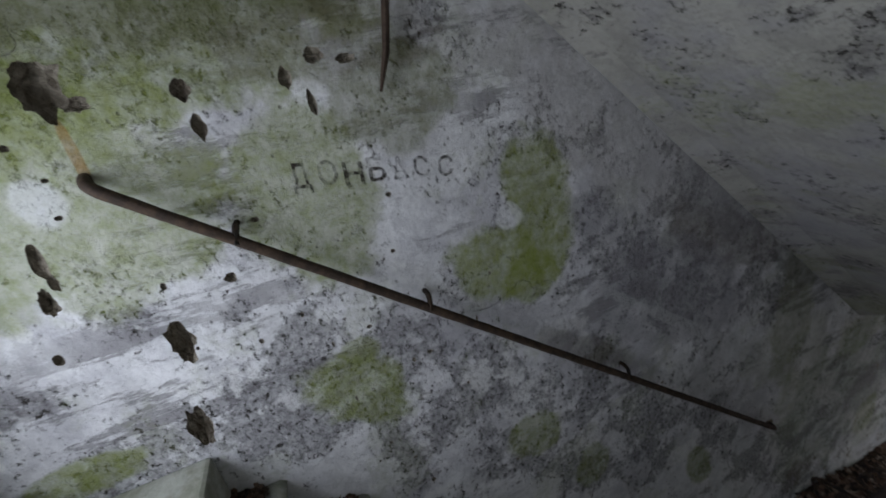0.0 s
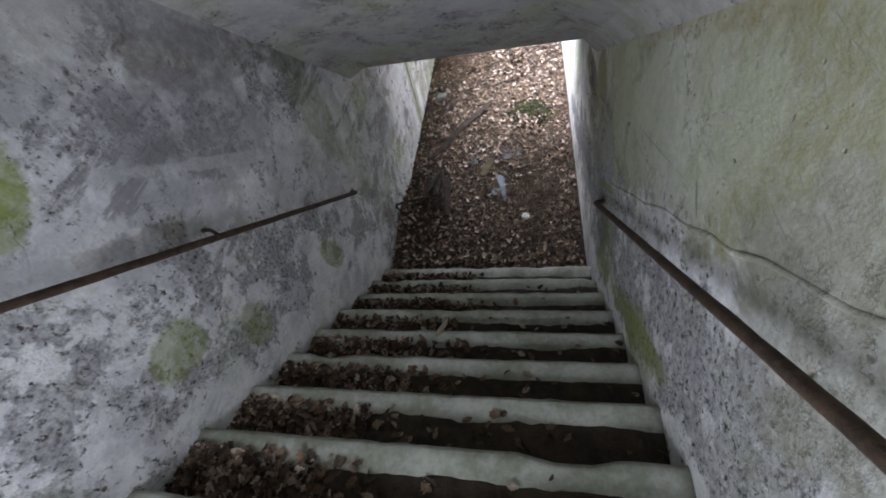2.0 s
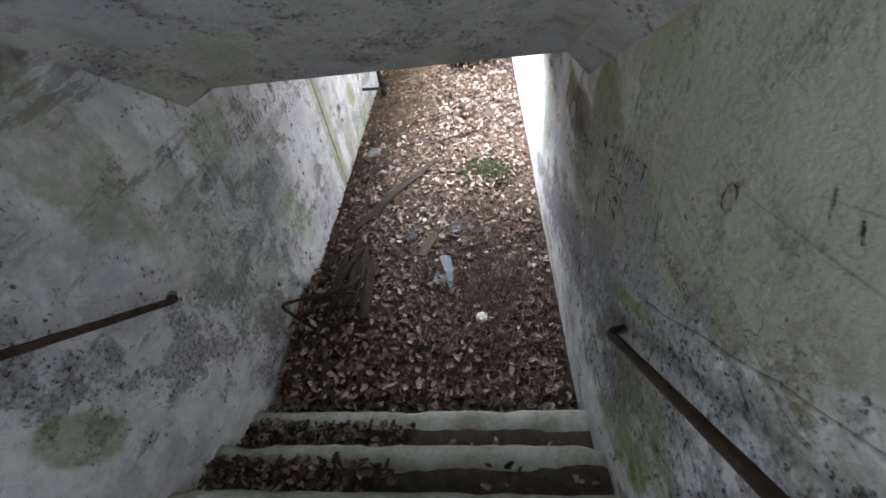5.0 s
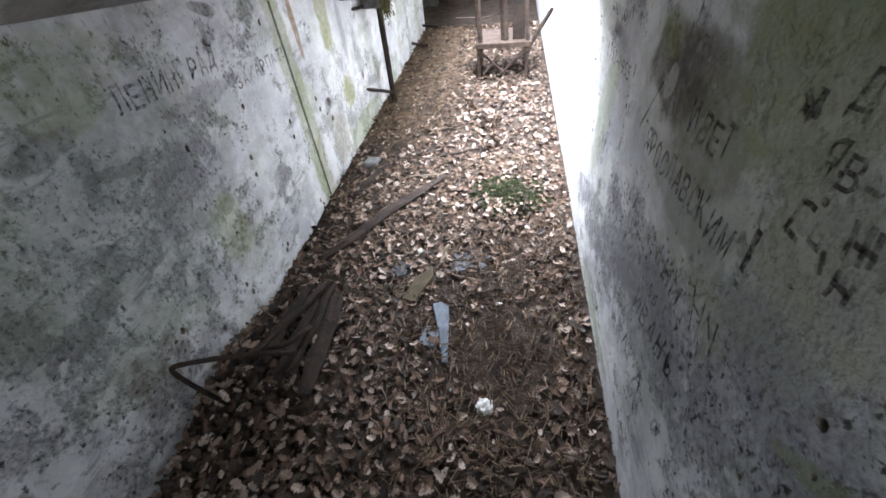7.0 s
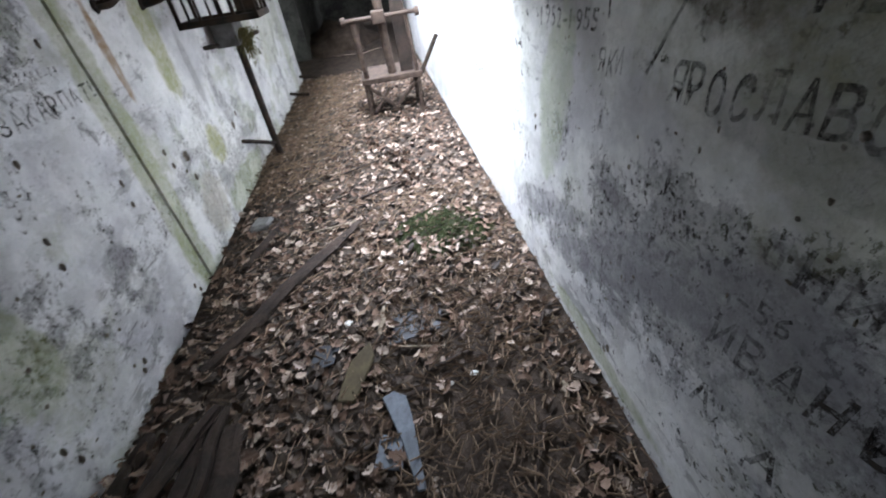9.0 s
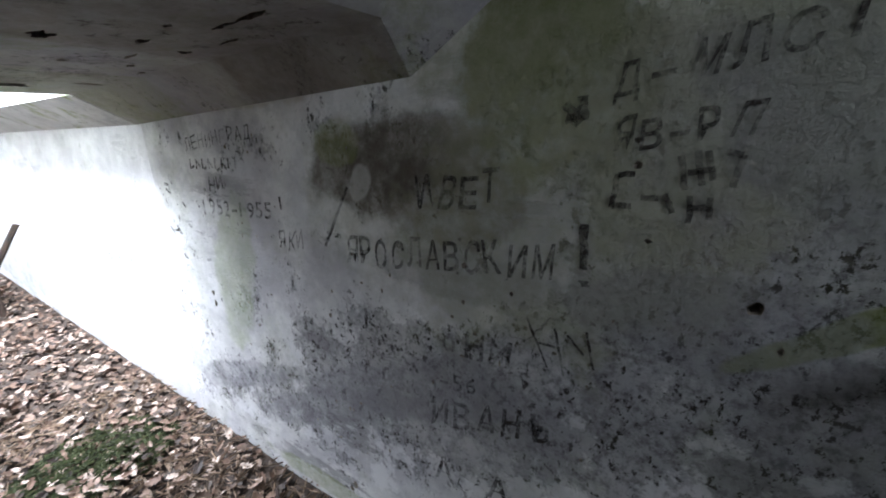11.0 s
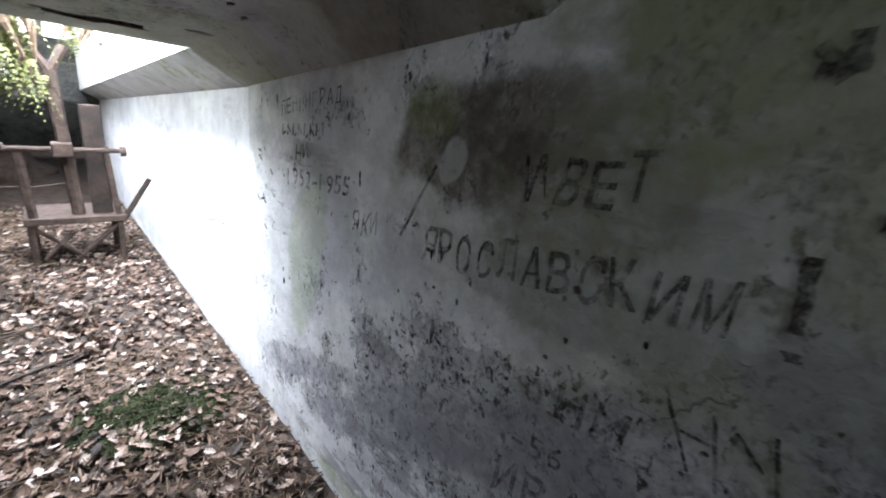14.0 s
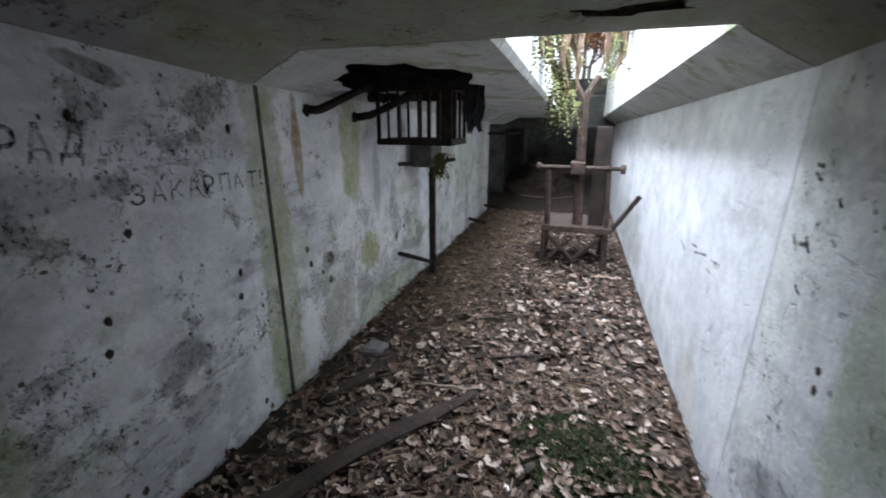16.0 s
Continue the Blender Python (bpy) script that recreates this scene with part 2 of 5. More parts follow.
m_left_trench = plaster("limewash_left_trench", (0.82, 0.82, 0.82), [
    (3.23, 1.22, 0.11, 0.34, 0, (0.30, 0.31, 0.08), 0.85), (3.42, 0.52, 0.12, 0.14, 0, (0.32, 0.32, 0.08), 0.85), (2.72, 1.25, 0.035, 0.22, 0, (0.26, 0.14, 0.03), 0.95), (3.55, 0.97, 0.05, 0.25, 0, GREY, 0.6), (5.24, 0.97, 0.25, 0.25, 0, OLIVE, 0.4),
    (2.9, 0.61, 0.06, 0.05, 0, DARK, 0.7), (3.3, 0.24, 0.12, 0.12, 20, GREY, 0.6), (2.52, 0.67, 0.09, 1.0, 0, (0.27, 0.29, 0.12), 0.75),
    (3.7, 0.12, 0.5, 0.12, 0, OLIVE, 0.6), (3.8, 0.77, 0.07, 0.2, 0, GREY, 0.5), (5.96, 0.87, 0.4, 0.35, 0, OLIVE, 0.35), (6.86, 0.77, 0.2, 1, 0, OLIVE, 0.4),
    (3, 0.27, 0.2, 0.2, 0, (0.4, 0.36, 0.27), 0.6)],
    grime=0.6, algae=0.35, shift=13.0, bare=0.60, rough=((3.1, 0.42, 0.45, 0.35, 0, 0.07), (3.98, 0.57, 0.4, 0.4, 0, 0.04)))
m_right = plaster("limewash_right", (0.80, 0.80, 0.78), [
    (-1.0, 1.30, 0.5, 0.09, -41, OLIVE, 0.85), (-0.3, 0.72, 0.3, 0.10, -41, OLIVE, 0.8),
    (-0.75, 2.62, 1.3, 0.62, -40, (0.27, 0.265, 0.165), 0.92), (-1.6, 3.1, 0.9, 0.8, -40, (0.25, 0.25, 0.14), 0.92), (-0.2, 2.05, 0.6, 0.40, -40, (0.28, 0.285, 0.19), 0.85), (0.55, 1.95, 0.5, 0.22, -40, (0.24, 0.24, 0.13), 0.8), (0.35, 1.55, 0.33, 0.26, 20, (0.30, 0.29, 0.24), 0.7), (-0.62, 2.62, 0.55, 0.04, -30, (0.24, 0.20, 0.10), 0.7), (0.62, 1.70, 0.16, 0.14, 40, (0.15, 0.16, 0.06), 0.85), (0.95, 1.45, 0.22, 0.11, -6, (0.085, 0.066, 0.048), 0.9),
    (-0.32, 1, 0.25, 0.25, -40, OLIVE, 0.6), (-1.12, 1.35, 0.25, 0.2, -40, OLIVE, 0.65), (0.056, 1.8, 0.6, 0.35, -37, (0.42, 0.44, 0.30), 0.6),
    (-0.72, 2.35, 0.6, 0.3, -37, (0.46, 0.49, 0.38), 0.6), (-1.62, 2.5, 0.3, 0.35, -37, GREY, 0.5), (-2.02, 3.2, 0.2, 0.25, 0, OLIVE, 0.6),
    (-0.67, 2.17, 0.30, 0.004, -24, DARK, 0.5), (-0.42, 1.98, 0.2, 0.003, -15, DARK, 0.45), (-1.07, 2.33, 0.05, 0.008, 40, DARK, 0.8),
    (0.753, 1.35, 0.55, 0.33, 0, (0.40, 0.39, 0.31), 0.45), (1.05, 1.41, 0.27, 0.13, -10, BROWN, 0.92), (0.874, 1.33, 0.22, 0.12, 0, BROWN, 0.75), (1.22, 1.47, 0.08, 0.06, 0, OLIVE, 0.5), (0.819, 1.14, 0.26, 0.07, 0, GREY, 0.7), (1.14, 1.36, 0.035, 0.055, 25, (0.60, 0.59, 0.55), 0.7),
    (0.595, 1.59, 0.20, 0.16, 30, (0.17, 0.18, 0.075), 0.8), (0.382, 1.47, 0.17, 0.2, 0, (0.33, 0.32, 0.27), 0.5), (0.66, 1.27, 0.35, 0.3, 0, (0.34, 0.35, 0.22), 0.45),
    (0.103, 1.5, 0.25, 0.14, 30, GREY, 0.6), (0.03, 1.225, 0.24, 0.028, -38, OLIVE, 0.9), (-0.037, 0.95, 0.25, 0.2, -38, DARK, 0.55),
    (0.289, 1.15, 0.25, 0.10, 0, GREY, 0.55), (0.986, 0.72, 0.45, 0.10, -20, GREY, 0.7), (0.707, 0.72, 0.25, 0.2, -10, GREY, 0.5), (1.45, 0.45, 0.45, 0.08, -25, GREY, 0.7), (1.96, 0.42, 0.4, 0.07, -20, GREY, 0.75),
    (1.87, 0.95, 0.13, 0.38, 12, (0.34, 0.40, 0.22), 0.6), (1.36, 0.08, 0.4, 0.05, 0, OLIVE, 0.6), (1.82, 1.27, 0.18, 0.06, 0, GREY, 0.45), (1.64, 1.62, 0.3, 0.05, 0, (0.4, 0.36, 0.25), 0.6)],
    grime=0.8, algae=0.14, low_line=0.6, shift=23.0, bare=0.60, bias=0.02,
    rough=((0.10, 1.42, 0.40, 0.26, -38, 0.15), (0.36, 1.62, 0.16, 0.22, 0, 0.12), (-0.2, 1.35, 0.5, 0.25, -40, 0.15), (0.95, 0.75, 0.5, 0.22, -10, 0.13), (0.40, 1.20, 0.16, 0.12, 0, 0.12), (-1.2, 1.75, 0.9, 0.22, -41, 0.14), (1.03, 0.65, 0.75, 0.26, -14, 0.12), (0.103, 0.95, 0.5, 0.40, -38, 0.13), (0.335, 1.45, 0.30, 0.30, 0, 0.09), (-0.92, 1.55, 1.5, 0.34, -37, 0.11), (1.82, 0.38, 0.6, 0.13, -15, 0.13), (1.08, 1.42, 0.3, 0.16, 0, 0.07), (-2.02, 2.7, 0.4, 0.3, -37, 0.10)))
m_right_trench = plaster("limewash_right_trench", (0.84, 0.84, 0.84), [
    (5.6, 0.3, 0.9, 0.25, 0, OLIVE, 0.35), (2.95, 0.15, 0.2, 0.15, 0, (0.5, 0.42, 0.3), 0.4), (6.3, 1.3, 0.4, 0.3, 0, GREY, 0.4)],
    grime=0.3, algae=0.1, pits=0.3, shift=29.0, bare=0.64)
# ceiling base is about half as light as the wall limewash
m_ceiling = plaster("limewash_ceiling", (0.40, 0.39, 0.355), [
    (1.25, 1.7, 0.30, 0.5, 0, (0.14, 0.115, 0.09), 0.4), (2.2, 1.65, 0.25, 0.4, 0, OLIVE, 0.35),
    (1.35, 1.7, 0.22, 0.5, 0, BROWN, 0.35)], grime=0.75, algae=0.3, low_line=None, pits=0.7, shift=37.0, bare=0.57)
m_roof = plaster("mossy_concrete_roof", (0.62, 0.62, 0.59), [], grime=0.4, algae=0.8, pits=0.5, shift=41.0)
m_step = plain("worn_concrete_step", (0.38, 0.385, 0.345), (0.19, 0.195, 0.15), 5, 0.85, relief=0.6, distance=0.008)
m_soil = plain("dark_leaf_soil", (0.022, 0.015, 0.011), (0.065, 0.046, 0.032), 9, 0.95, relief=1.0, distance=0.02)
m_iron = plain("black_rusted_iron", (0.012, 0.011, 0.011), (0.05, 0.032, 0.02), 14, 0.75, 0.3, relief=0.5)
m_rust = plain("brown_rusted_steel", (0.028, 0.019, 0.014), (0.085, 0.058, 0.043), 16, 0.85, 0.2, relief=0.6)
m_groove = plain("dark_joint_filler", (0.05, 0.05, 0.035), (0.10, 0.10, 0.06), 12, 0.95)
m_wood = plain("rotten_brown_wood", (0.013, 0.009, 0.007), (0.042, 0.028, 0.020), 5, 0.9, relief=0.9, distance=0.01, stretch=(1, 1, 1))
# black of the felt rags, also the painted dark inside the roof holes
m_felt_hole_shade = plain("black_felt_and_hole_shade", (0.006, 0.006, 0.006), (0.02, 0.02, 0.02), 12, 0.95, relief=0.8)
m_spall = plain("bare_brown_aggregate", (0.16, 0.13, 0.10), (0.38, 0.34, 0.28), 40, 0.95, relief=1.0, distance=0.012)
m_rail = plain("brown_black_rusted_pipe", (0.035, 0.026, 0.021), (0.10, 0.065, 0.045), 22, 0.7, 0.3, relief=0.6)


def worn_paint():
    """Charcoal and paint rubbed off in places."""
    n = Nodes("rubbed_black_paint")
    k = n.math("MULTIPLY", n.step(n.noise(60, 6, 0.75), 0.42, 0.62, 1.0, 0.22), n.step(n.noise(9, 4, 0.65), 0.38, 0.62, 1.0, 0.45))
    n.link(k, n.bsdf.inputs["Alpha"])
    return n.done(n.mix(n.noise(12, 3), (0.022, 0.018, 0.015), (0.065, 0.052, 0.042)), 0.95)


m_paint = worn_paint()
# shade of the recess and far passage, put into the concrete's colour
m_far_shade = plain("shade_dark_concrete", (0.025, 0.024, 0.022), (0.10, 0.10, 0.085), 3, 0.95)
m_silt = plain("black_wet_silt", (0.020, 0.014, 0.010), (0.055, 0.040, 0.026), 14, 0.8, relief=1.0, distance=0.01)


# ---- building helpers ----
def mesh_object(name, bm, material, parent=None, label="", smooth=False):
    me = bpy.data.meshes.new(name)
    bm.to_mesh(me)
    bm.free()
    if smooth:
        for p in me.polygons:
            p.use_smooth = True
    for m in material if isinstance(material, (list, tuple)) else [material]:
        me.materials.append(m)
    ob = new(name, me)
    if parent:
        ob.parent = parent
    if label:
        ob["label"] = label
    return ob


def part(name, bm, material, parent, label="", smooth=False):
    return mesh_object(name, bm, material, parent, label, smooth)


def add_box(bm, lo, hi, m=None):
    vs = [bm.verts.new((x, y, z)) for x in (lo[0], hi[0]) for y in (lo[1], hi[1]) for z in (lo[2], hi[2])]
    if m:
        for v in vs:
            v.co = m @ v.co
    for f in ((0, 1, 3, 2), (4, 6, 7, 5), (0, 4, 5, 1), (2, 3, 7, 6), (0, 2, 6, 4), (1, 5, 7, 3)):
        bm.faces.new([vs[i] for i in f])
    return vs


def box(lo, hi, bevel=0.0, m=None):
    bm = bmesh.new()
    add_box(bm, lo, hi, m)
    if bevel:
        bmesh.ops.bevel(bm, geom=bm.edges[:], offset=bevel, segments=2, affect="EDGES", profile=0.5)
    return bm


def prism(profile, y0, y1):
    """Profile of (x, z) corners, drawn along y."""
    bm = bmesh.new()
    a = [bm.verts.new((x, y0, z)) for x, z in profile]
    b = [bm.verts.new((x, y1, z)) for x, z in profile]
    n = len(profile)
    for i in range(n):
        bm.faces.new((a[i], a[(i + 1) % n], b[(i + 1) % n], b[i]))
    bm.faces.new(a[::-1])
    bm.faces.new(b)
    bmesh.ops.recalc_face_normals(bm, faces=bm.faces[:])
    return bm


def tube_points(points, radius, sides=10, rough=0.0):
    """A round bar along points, with slightly uneven skin."""
    bm = bmesh.new()
    pts = [Vector(p) for p in points]
    rings = []
    for i, p in enumerate(pts):
        d = (pts[min(i + 1, len(pts) - 1)] - pts[max(i - 1, 0)]).normalized()
        u = d.orthogonal().normalized() if not rings else (side - d * side.dot(d)).normalized()
        side = u
        v = d.cross(u)
        r = radius[i] if isinstance(radius, (list, tuple)) else radius
        ring = []
        for k in range(sides):
            a = 2 * math.pi * k / sides
            q = r * (1 + rough * noise.noise(p * 25 + Vector((k, 0, 0))))
            ring.append(bm.verts.new(p + (u * math.cos(a) + v * math.sin(a)) * q))
        rings.append(ring)
    for r0, r1 in zip(rings, rings[1:]):
        for k in range(sides):
            bm.faces.new((r0[k], r0[(k + 1) % sides], r1[(k + 1) % sides], r1[k]))
    bm.faces.new(rings[0][::-1])
    bm.faces.new(rings[-1])
    return bm


def bend(points, steps=4, r=0.04):
    """Round the inner corners of a bent bar."""
    out = [Vector(points[0])]
    for a, b, c in zip(points, points[1:], points[2:]):
        a, b, c = Vector(a), Vector(b), Vector(c)
        p, q = b + (a - b).normalized() * r, b + (c - b).normalized() * r
        for k in range(steps + 1):
            t = k / steps
            out.append(p * (1 - t) ** 2 + b * 2 * t * (1 - t) + q * t * t)
    return out + [Vector(points[-1])]


def long_line(a, b, n):
    a, b = Vector(a), Vector(b)
    return [a.lerp(b, i / n) for i in range(n + 1)]


def cut(ob, cutters, material=None):
    """Take the joined cutters out of a wall."""
    if material:
        ob.data.materials.append(material)
    bm = bmesh.new()
    for c in cutters:
        me = bpy.data.meshes.new("c")
        c.to_mesh(me)
        c.free()
        bm.from_mesh(me)
        bpy.data.meshes.remove(me)
    for f in bm.faces:
        f.material_index = 1 if material else 0
    tool = mesh_object("cutter", bm, [ob.data.materials[0]] + ([material] if material else []))
    mod = ob.modifiers.new("cut", "BOOLEAN")
    mod.operation, mod.object, mod.solver, mod.material_mode = "DIFFERENCE", tool, "EXACT", "INDEX"
    mod.use_self = True
    bpy.context.view_layer.update()
    me = bpy.data.meshes.new_from_object(ob.evaluated_get(bpy.context.evaluated_depsgraph_get()))
    ob.modifiers.clear()
    ob.data = me
    bpy.data.objects.remove(tool)
    return ob


def pit(x, y, z, ry, rz, depth=0.04, seed=0):
    """An uneven plug to cut a hole or a spall into a wall face."""
    bm = bmesh.new()
    bmesh.ops.create_icosphere(bm, subdivisions=3 if ry > 0.02 else 2, radius=1)
    for v in bm.verts:
        k = 0.9 + 0.4 * noise.noise(v.co * 1.7 + Vector((seed, z, y))) + (0.25 if ry > 0.02 else 0.0) * noise.noise(v.co * 5 + Vector((seed * 3.7 + y * 9, z * 11, x)))
        v.co = Vector((x + v.co.x * depth * k, y + v.co.y * ry * k, z + v.co.z * rz * k))
    return bm


def slab_yz(outline, x0, x1):
    """A wall of the given (y, z) outline between two planes."""
    bm = prism([(y, z) for y, z in outline], x0, x1)
    for v in bm.verts:
        v.co = Vector((v.co.y, v.co.x, v.co.z))
    bmesh.ops.recalc_face_normals(bm, faces=bm.faces[:])
    return bm


def structure(ob, label, category):
    return tagged(ob, label, category, kind="structure")


# ---- walls ----
def stair_z(y):
    return (Y_FOOT - y) * SLOPE + Z_FOOT


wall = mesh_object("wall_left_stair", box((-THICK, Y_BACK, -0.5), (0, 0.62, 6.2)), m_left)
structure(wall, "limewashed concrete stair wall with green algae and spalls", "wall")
rng = random.Random(4)
cuts = [pit(0, -2.572, 3.680, 0.055, 0.075, 0.05, 1), pit(0, -2.521, 3.640, 0.03, 0.02, 0.03, 2), pit(0, -2.550, 3.000, 0.035, 0.075, 0.05, 3), pit(0, -2.610, 2.710, 0.035, 0.08, 0.05, 4),
        pit(0, -2.820, 3.060, 0.016, 0.02, 0.03, 5), pit(0, -2.368, 3.141, 0.018, 0.018, 0.02, 6), pit(0, -2.308, 3.635, 0.025, 0.03, 0.03, 7), pit(0, -2.300, 3.545, 0.02, 0.035, 0.03, 8),
        pit(0, -2.016, 3.547, 0.012, 0.04, 0.02, 9), pit(0, -2.745, 3.322, 0.02, 0.05, 0.02, 13), pit(0, -2.773, 3.213, 0.022, 0.04, 0.03, 14), pit(0, -1.98, 3.66, 0.03, 0.02, 0.02, 15), pit(0, -1.90, 3.64, 0.03, 0.015, 0.02, 16), pit(0, -2.740, 3.260, 0.013, 0.03, 0.02, 10), pit(0, -2.064, 3.620, 0.02, 0.03, 0.02, 12)]
for k in range(46):
    y = rng.uniform(-2.9, 0.3)
    cuts.append(pit(0, y, stair_z(y) + rng.choice((rng.uniform(0.1, 0.9), rng.uniform(0.9, 1.5))), rng.uniform(0.004, 0.012), rng.uniform(0.005, 0.013), 0.015, k))
cut(wall, cuts, m_spall)

wall = mesh_object("wall_left_passage", slab_yz([(0.62, -0.5), (Y_JL - 0.024, -0.5), (Y_JL - 0.024, 1.72), (1.2, 1.80), (0.97, 2.9), (0.62, 2.9)], -THICK, 0), m_left)
structure(wall, "limewashed concrete passage wall with grey mould and bolt holes", "wall")
cuts = []
for k, (y, z) in enumerate(((1.745, 0.795), (1.725, 0.695), (2.265, 0.766), (2.248, 0.663), (1.265, 0.203), (1.25, 0.28), (2.30, 0.10), (2.33, 0.05), (2.313, 1.343), (0.80, 0.46), (0.98, 0.24), (1.72, 0.164), (1.69, 0.137), (1.78, 1.385), (1.86, 1.04), (1.36, 1.06))):
    cuts.append(pit(0, y, z, 0.014, 0.02, 0.05, k))
for k in range(26):
    cuts.append(pit(0, rng.uniform(0.65, 1.8), rng.uniform(0.1, 1.4), rng.uniform(0.004, 0.012), rng.uniform(0.005, 0.012), 0.012, k))
cut(wall, cuts, m_spall)

wall = mesh_object("wall_left_trench", slab_yz([(Y_JL + 0.002, -0.5), (7.4, -0.5), (7.4, 1.515 - FALL * 4.9), (Y_JL + 0.002, 1.515)], -THICK, 0), m_left_trench)
structure(wall, "limewashed trench wall streaked with green algae and rust", "wall")
cuts = []
for k, (y, z, r) in enumerate(((2.72, 0.73, 0.018), (2.74, 0.64, 0.018), (2.92, 0.622, 0.035), (2.91, 0.49, 0.02), (2.84, 0.56, 0.012), (5.3, 1.4, 0.02), (5.0, 1.2, 0.015), (4.0, 0.55, 0.02), (3.85, 0.5, 0.03))):
    cuts.append(pit(0, y, z, r, r * 1.2, 0.03, k))
cut(wall, cuts, m_spall)
# far wall and recess back are coloured dark to stand for shade
structure(mesh_object("wall_left_far", slab_yz([(8.9, -0.5), (14.0, -0.5), (14.0, 2.3), (8.9, 2.3)], -THICK, 0.0), m_far_shade), "concrete wall beyond the recess, coloured dark for shade", "wall")
structure(mesh_object("wall_recess", box((-1.3, 7.2, -0.5), (-0.85, 9.1, 2.3)), m_far_shade), "back wall of a trench recess, coloured dark for shade", "wall")

wall = mesh_object("wall_right_stair", box((W, Y_BACK, -0.5), (W + THICK, 0.12, 6.2)), m_right)
structure(wall, "cream limewashed stair wall, rough and green low down", "wall")
cuts = []
for k in range(40):
    y = rng.uniform(-2.4, 0.0)
    cuts.append(pit(W, y, stair_z(y) + rng.uniform(0.1, 1.6), rng.uniform(0.004, 0.012), rng.uniform(0.005, 0.013), 0.012, k))
cut(wall, cuts, m_spall)
wall = mesh_object("wall_right_passage", slab_yz([(0.12, -0.5), (Y_JR - 0.012, -0.5), (Y_JR - 0.012, 1.72), (1.2, 1.80), (0.97, 2.6), (0.12, 2.9)], W, W + THICK), m_right)
structure(wall, "limewashed passage wall with brown stain and old writing", "wall")
cuts = [pit(W, 2.075, 0.80, 0.012, 0.014, 0.03, 1), pit(W, 2.07, 0.75, 0.012, 0.016, 0.03, 2), pit(W, 1.27, 0.17, 0.014, 0.02, 0.03, 3), pit(W, 1.29, 0.14, 0.012, 0.014, 0.03, 4), pit(W, 0.20, 1.21, 0.014, 0.016, 0.03, 5), pit(W, 0.65, 0.19, 0.03, 0.014, 0.03, 7)]
for k in range(60):
    cuts.append(pit(W, rng.uniform(0.14, 1.9), rng.uniform(0.3, 1.5), rng.uniform(0.003, 0.010), rng.uniform(0.004, 0.010), 0.010, k))
cut(wall, cuts, m_spall)
structure(mesh_object("wall_right_trench", slab_yz([(Y_JR + 0.002, -0.5), (14.0, -0.5), (14.0, 1.45), (9.0, 1.45), (Y_JR + 0.002, 1.60)], W + 0.004, W + THICK), m_right_trench), "bright white limewashed trench wall under the roof slot", "wall")
for name, x0, y in (("trim_joint_left", -0.2, Y_JL - 0.023), ("trim_joint_right", W + 0.02, Y_JR - 0.014)):
    structure(mesh_object(name, box((x0, y, 0), (x0 + 0.18, y + 0.022, 1.52)), m_groove), "dark recessed expansion joint filler between wall sections", "joint")

# ---- ceilings ----
CH = 0.20


def ceiling_section(k, y, lift=0.0):
    """Underside and top of a ceiling at y; k runs from the tight corner at the stair to the full chamfer at the joint."""
    a, b, h = 0.15 + 0.10 * k, 0.10 + 0.10 * k, H_BREAK + (H - H_BREAK) * k
    zl, zr = 1.66 - 0.145 * k, 1.63 - 0.115 * k
    return [(x, y, z + lift) for x, z in ((-THICK + 0.02, zl), (0.0, zl), (a, h), (W - b, h), (W, zr), (W + THICK - 0.02, zr), (W + THICK - 0.02, 2.38), (-THICK + 0.02, 2.38))]


def loft(sections):
    bm = bmesh.new()
    rings = [[bm.verts.new(p) for p in sec] for sec in sections]
    n = len(rings[0])
    for r0, r1 in zip(rings, rings[1:]):
        for k in range(n):
            bm.faces.new((r0[k], r0[(k + 1) % n], r1[(k + 1) % n], r1[k]))
    bm.faces.new(rings[0][::-1])
    bm.faces.new(rings[-1])
    bmesh.ops.recalc_face_normals(bm, faces=bm.faces[:])
    return bm


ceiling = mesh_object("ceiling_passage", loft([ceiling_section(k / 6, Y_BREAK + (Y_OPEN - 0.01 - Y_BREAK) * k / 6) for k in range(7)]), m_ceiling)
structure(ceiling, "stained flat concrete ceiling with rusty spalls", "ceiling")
cuts = []
for k, (x, y, a, b) in enumerate(((1.41, 1.03, 0.045, 0.085), (1.46, 0.99, 0.018, 0.05), (1.54, 1.44, 0.02, 0.04), (1.63, 1.75, 0.015, 0.025), (1.38, 1.50, 0.03, 0.06), (1.42, 2.28, 0.22, 0.07), (1.66, 2.15, 0.06, 0.03),
                                  (1.30, 1.62, 0.02, 0.04), (1.2, 1.3, 0.02, 0.05), (1.60, 1.22, 0.012, 0.06), (0.45, 2.35, 0.05, 0.03), (1.58, 1.62, 0.012, 0.05), (0.20, 2.30, 0.03, 0.02), (1.60, 1.12, 0.02, 0.07), (1.66, 1.50, 0.025, 0.03), (1.68, 1.33, 0.012, 0.06), (1.70, 1.85, 0.015, 0.03), (1.52, 1.28, 0.012, 0.02), (1.48, 1.75, 0.015, 0.03))):
    c = pit(0, 0, 0, 1, 1, 1, k)
    for v in c.verts:
        v.co = Vector((x + v.co.x * a, y + v.co.y * b, H_BREAK + (H - H_BREAK) * (y - Y_BREAK) / (Y_OPEN - Y_BREAK) + 0.03 + v.co.z * 0.05))
    cuts.append(c)
cut(ceiling, cuts, m_spall)


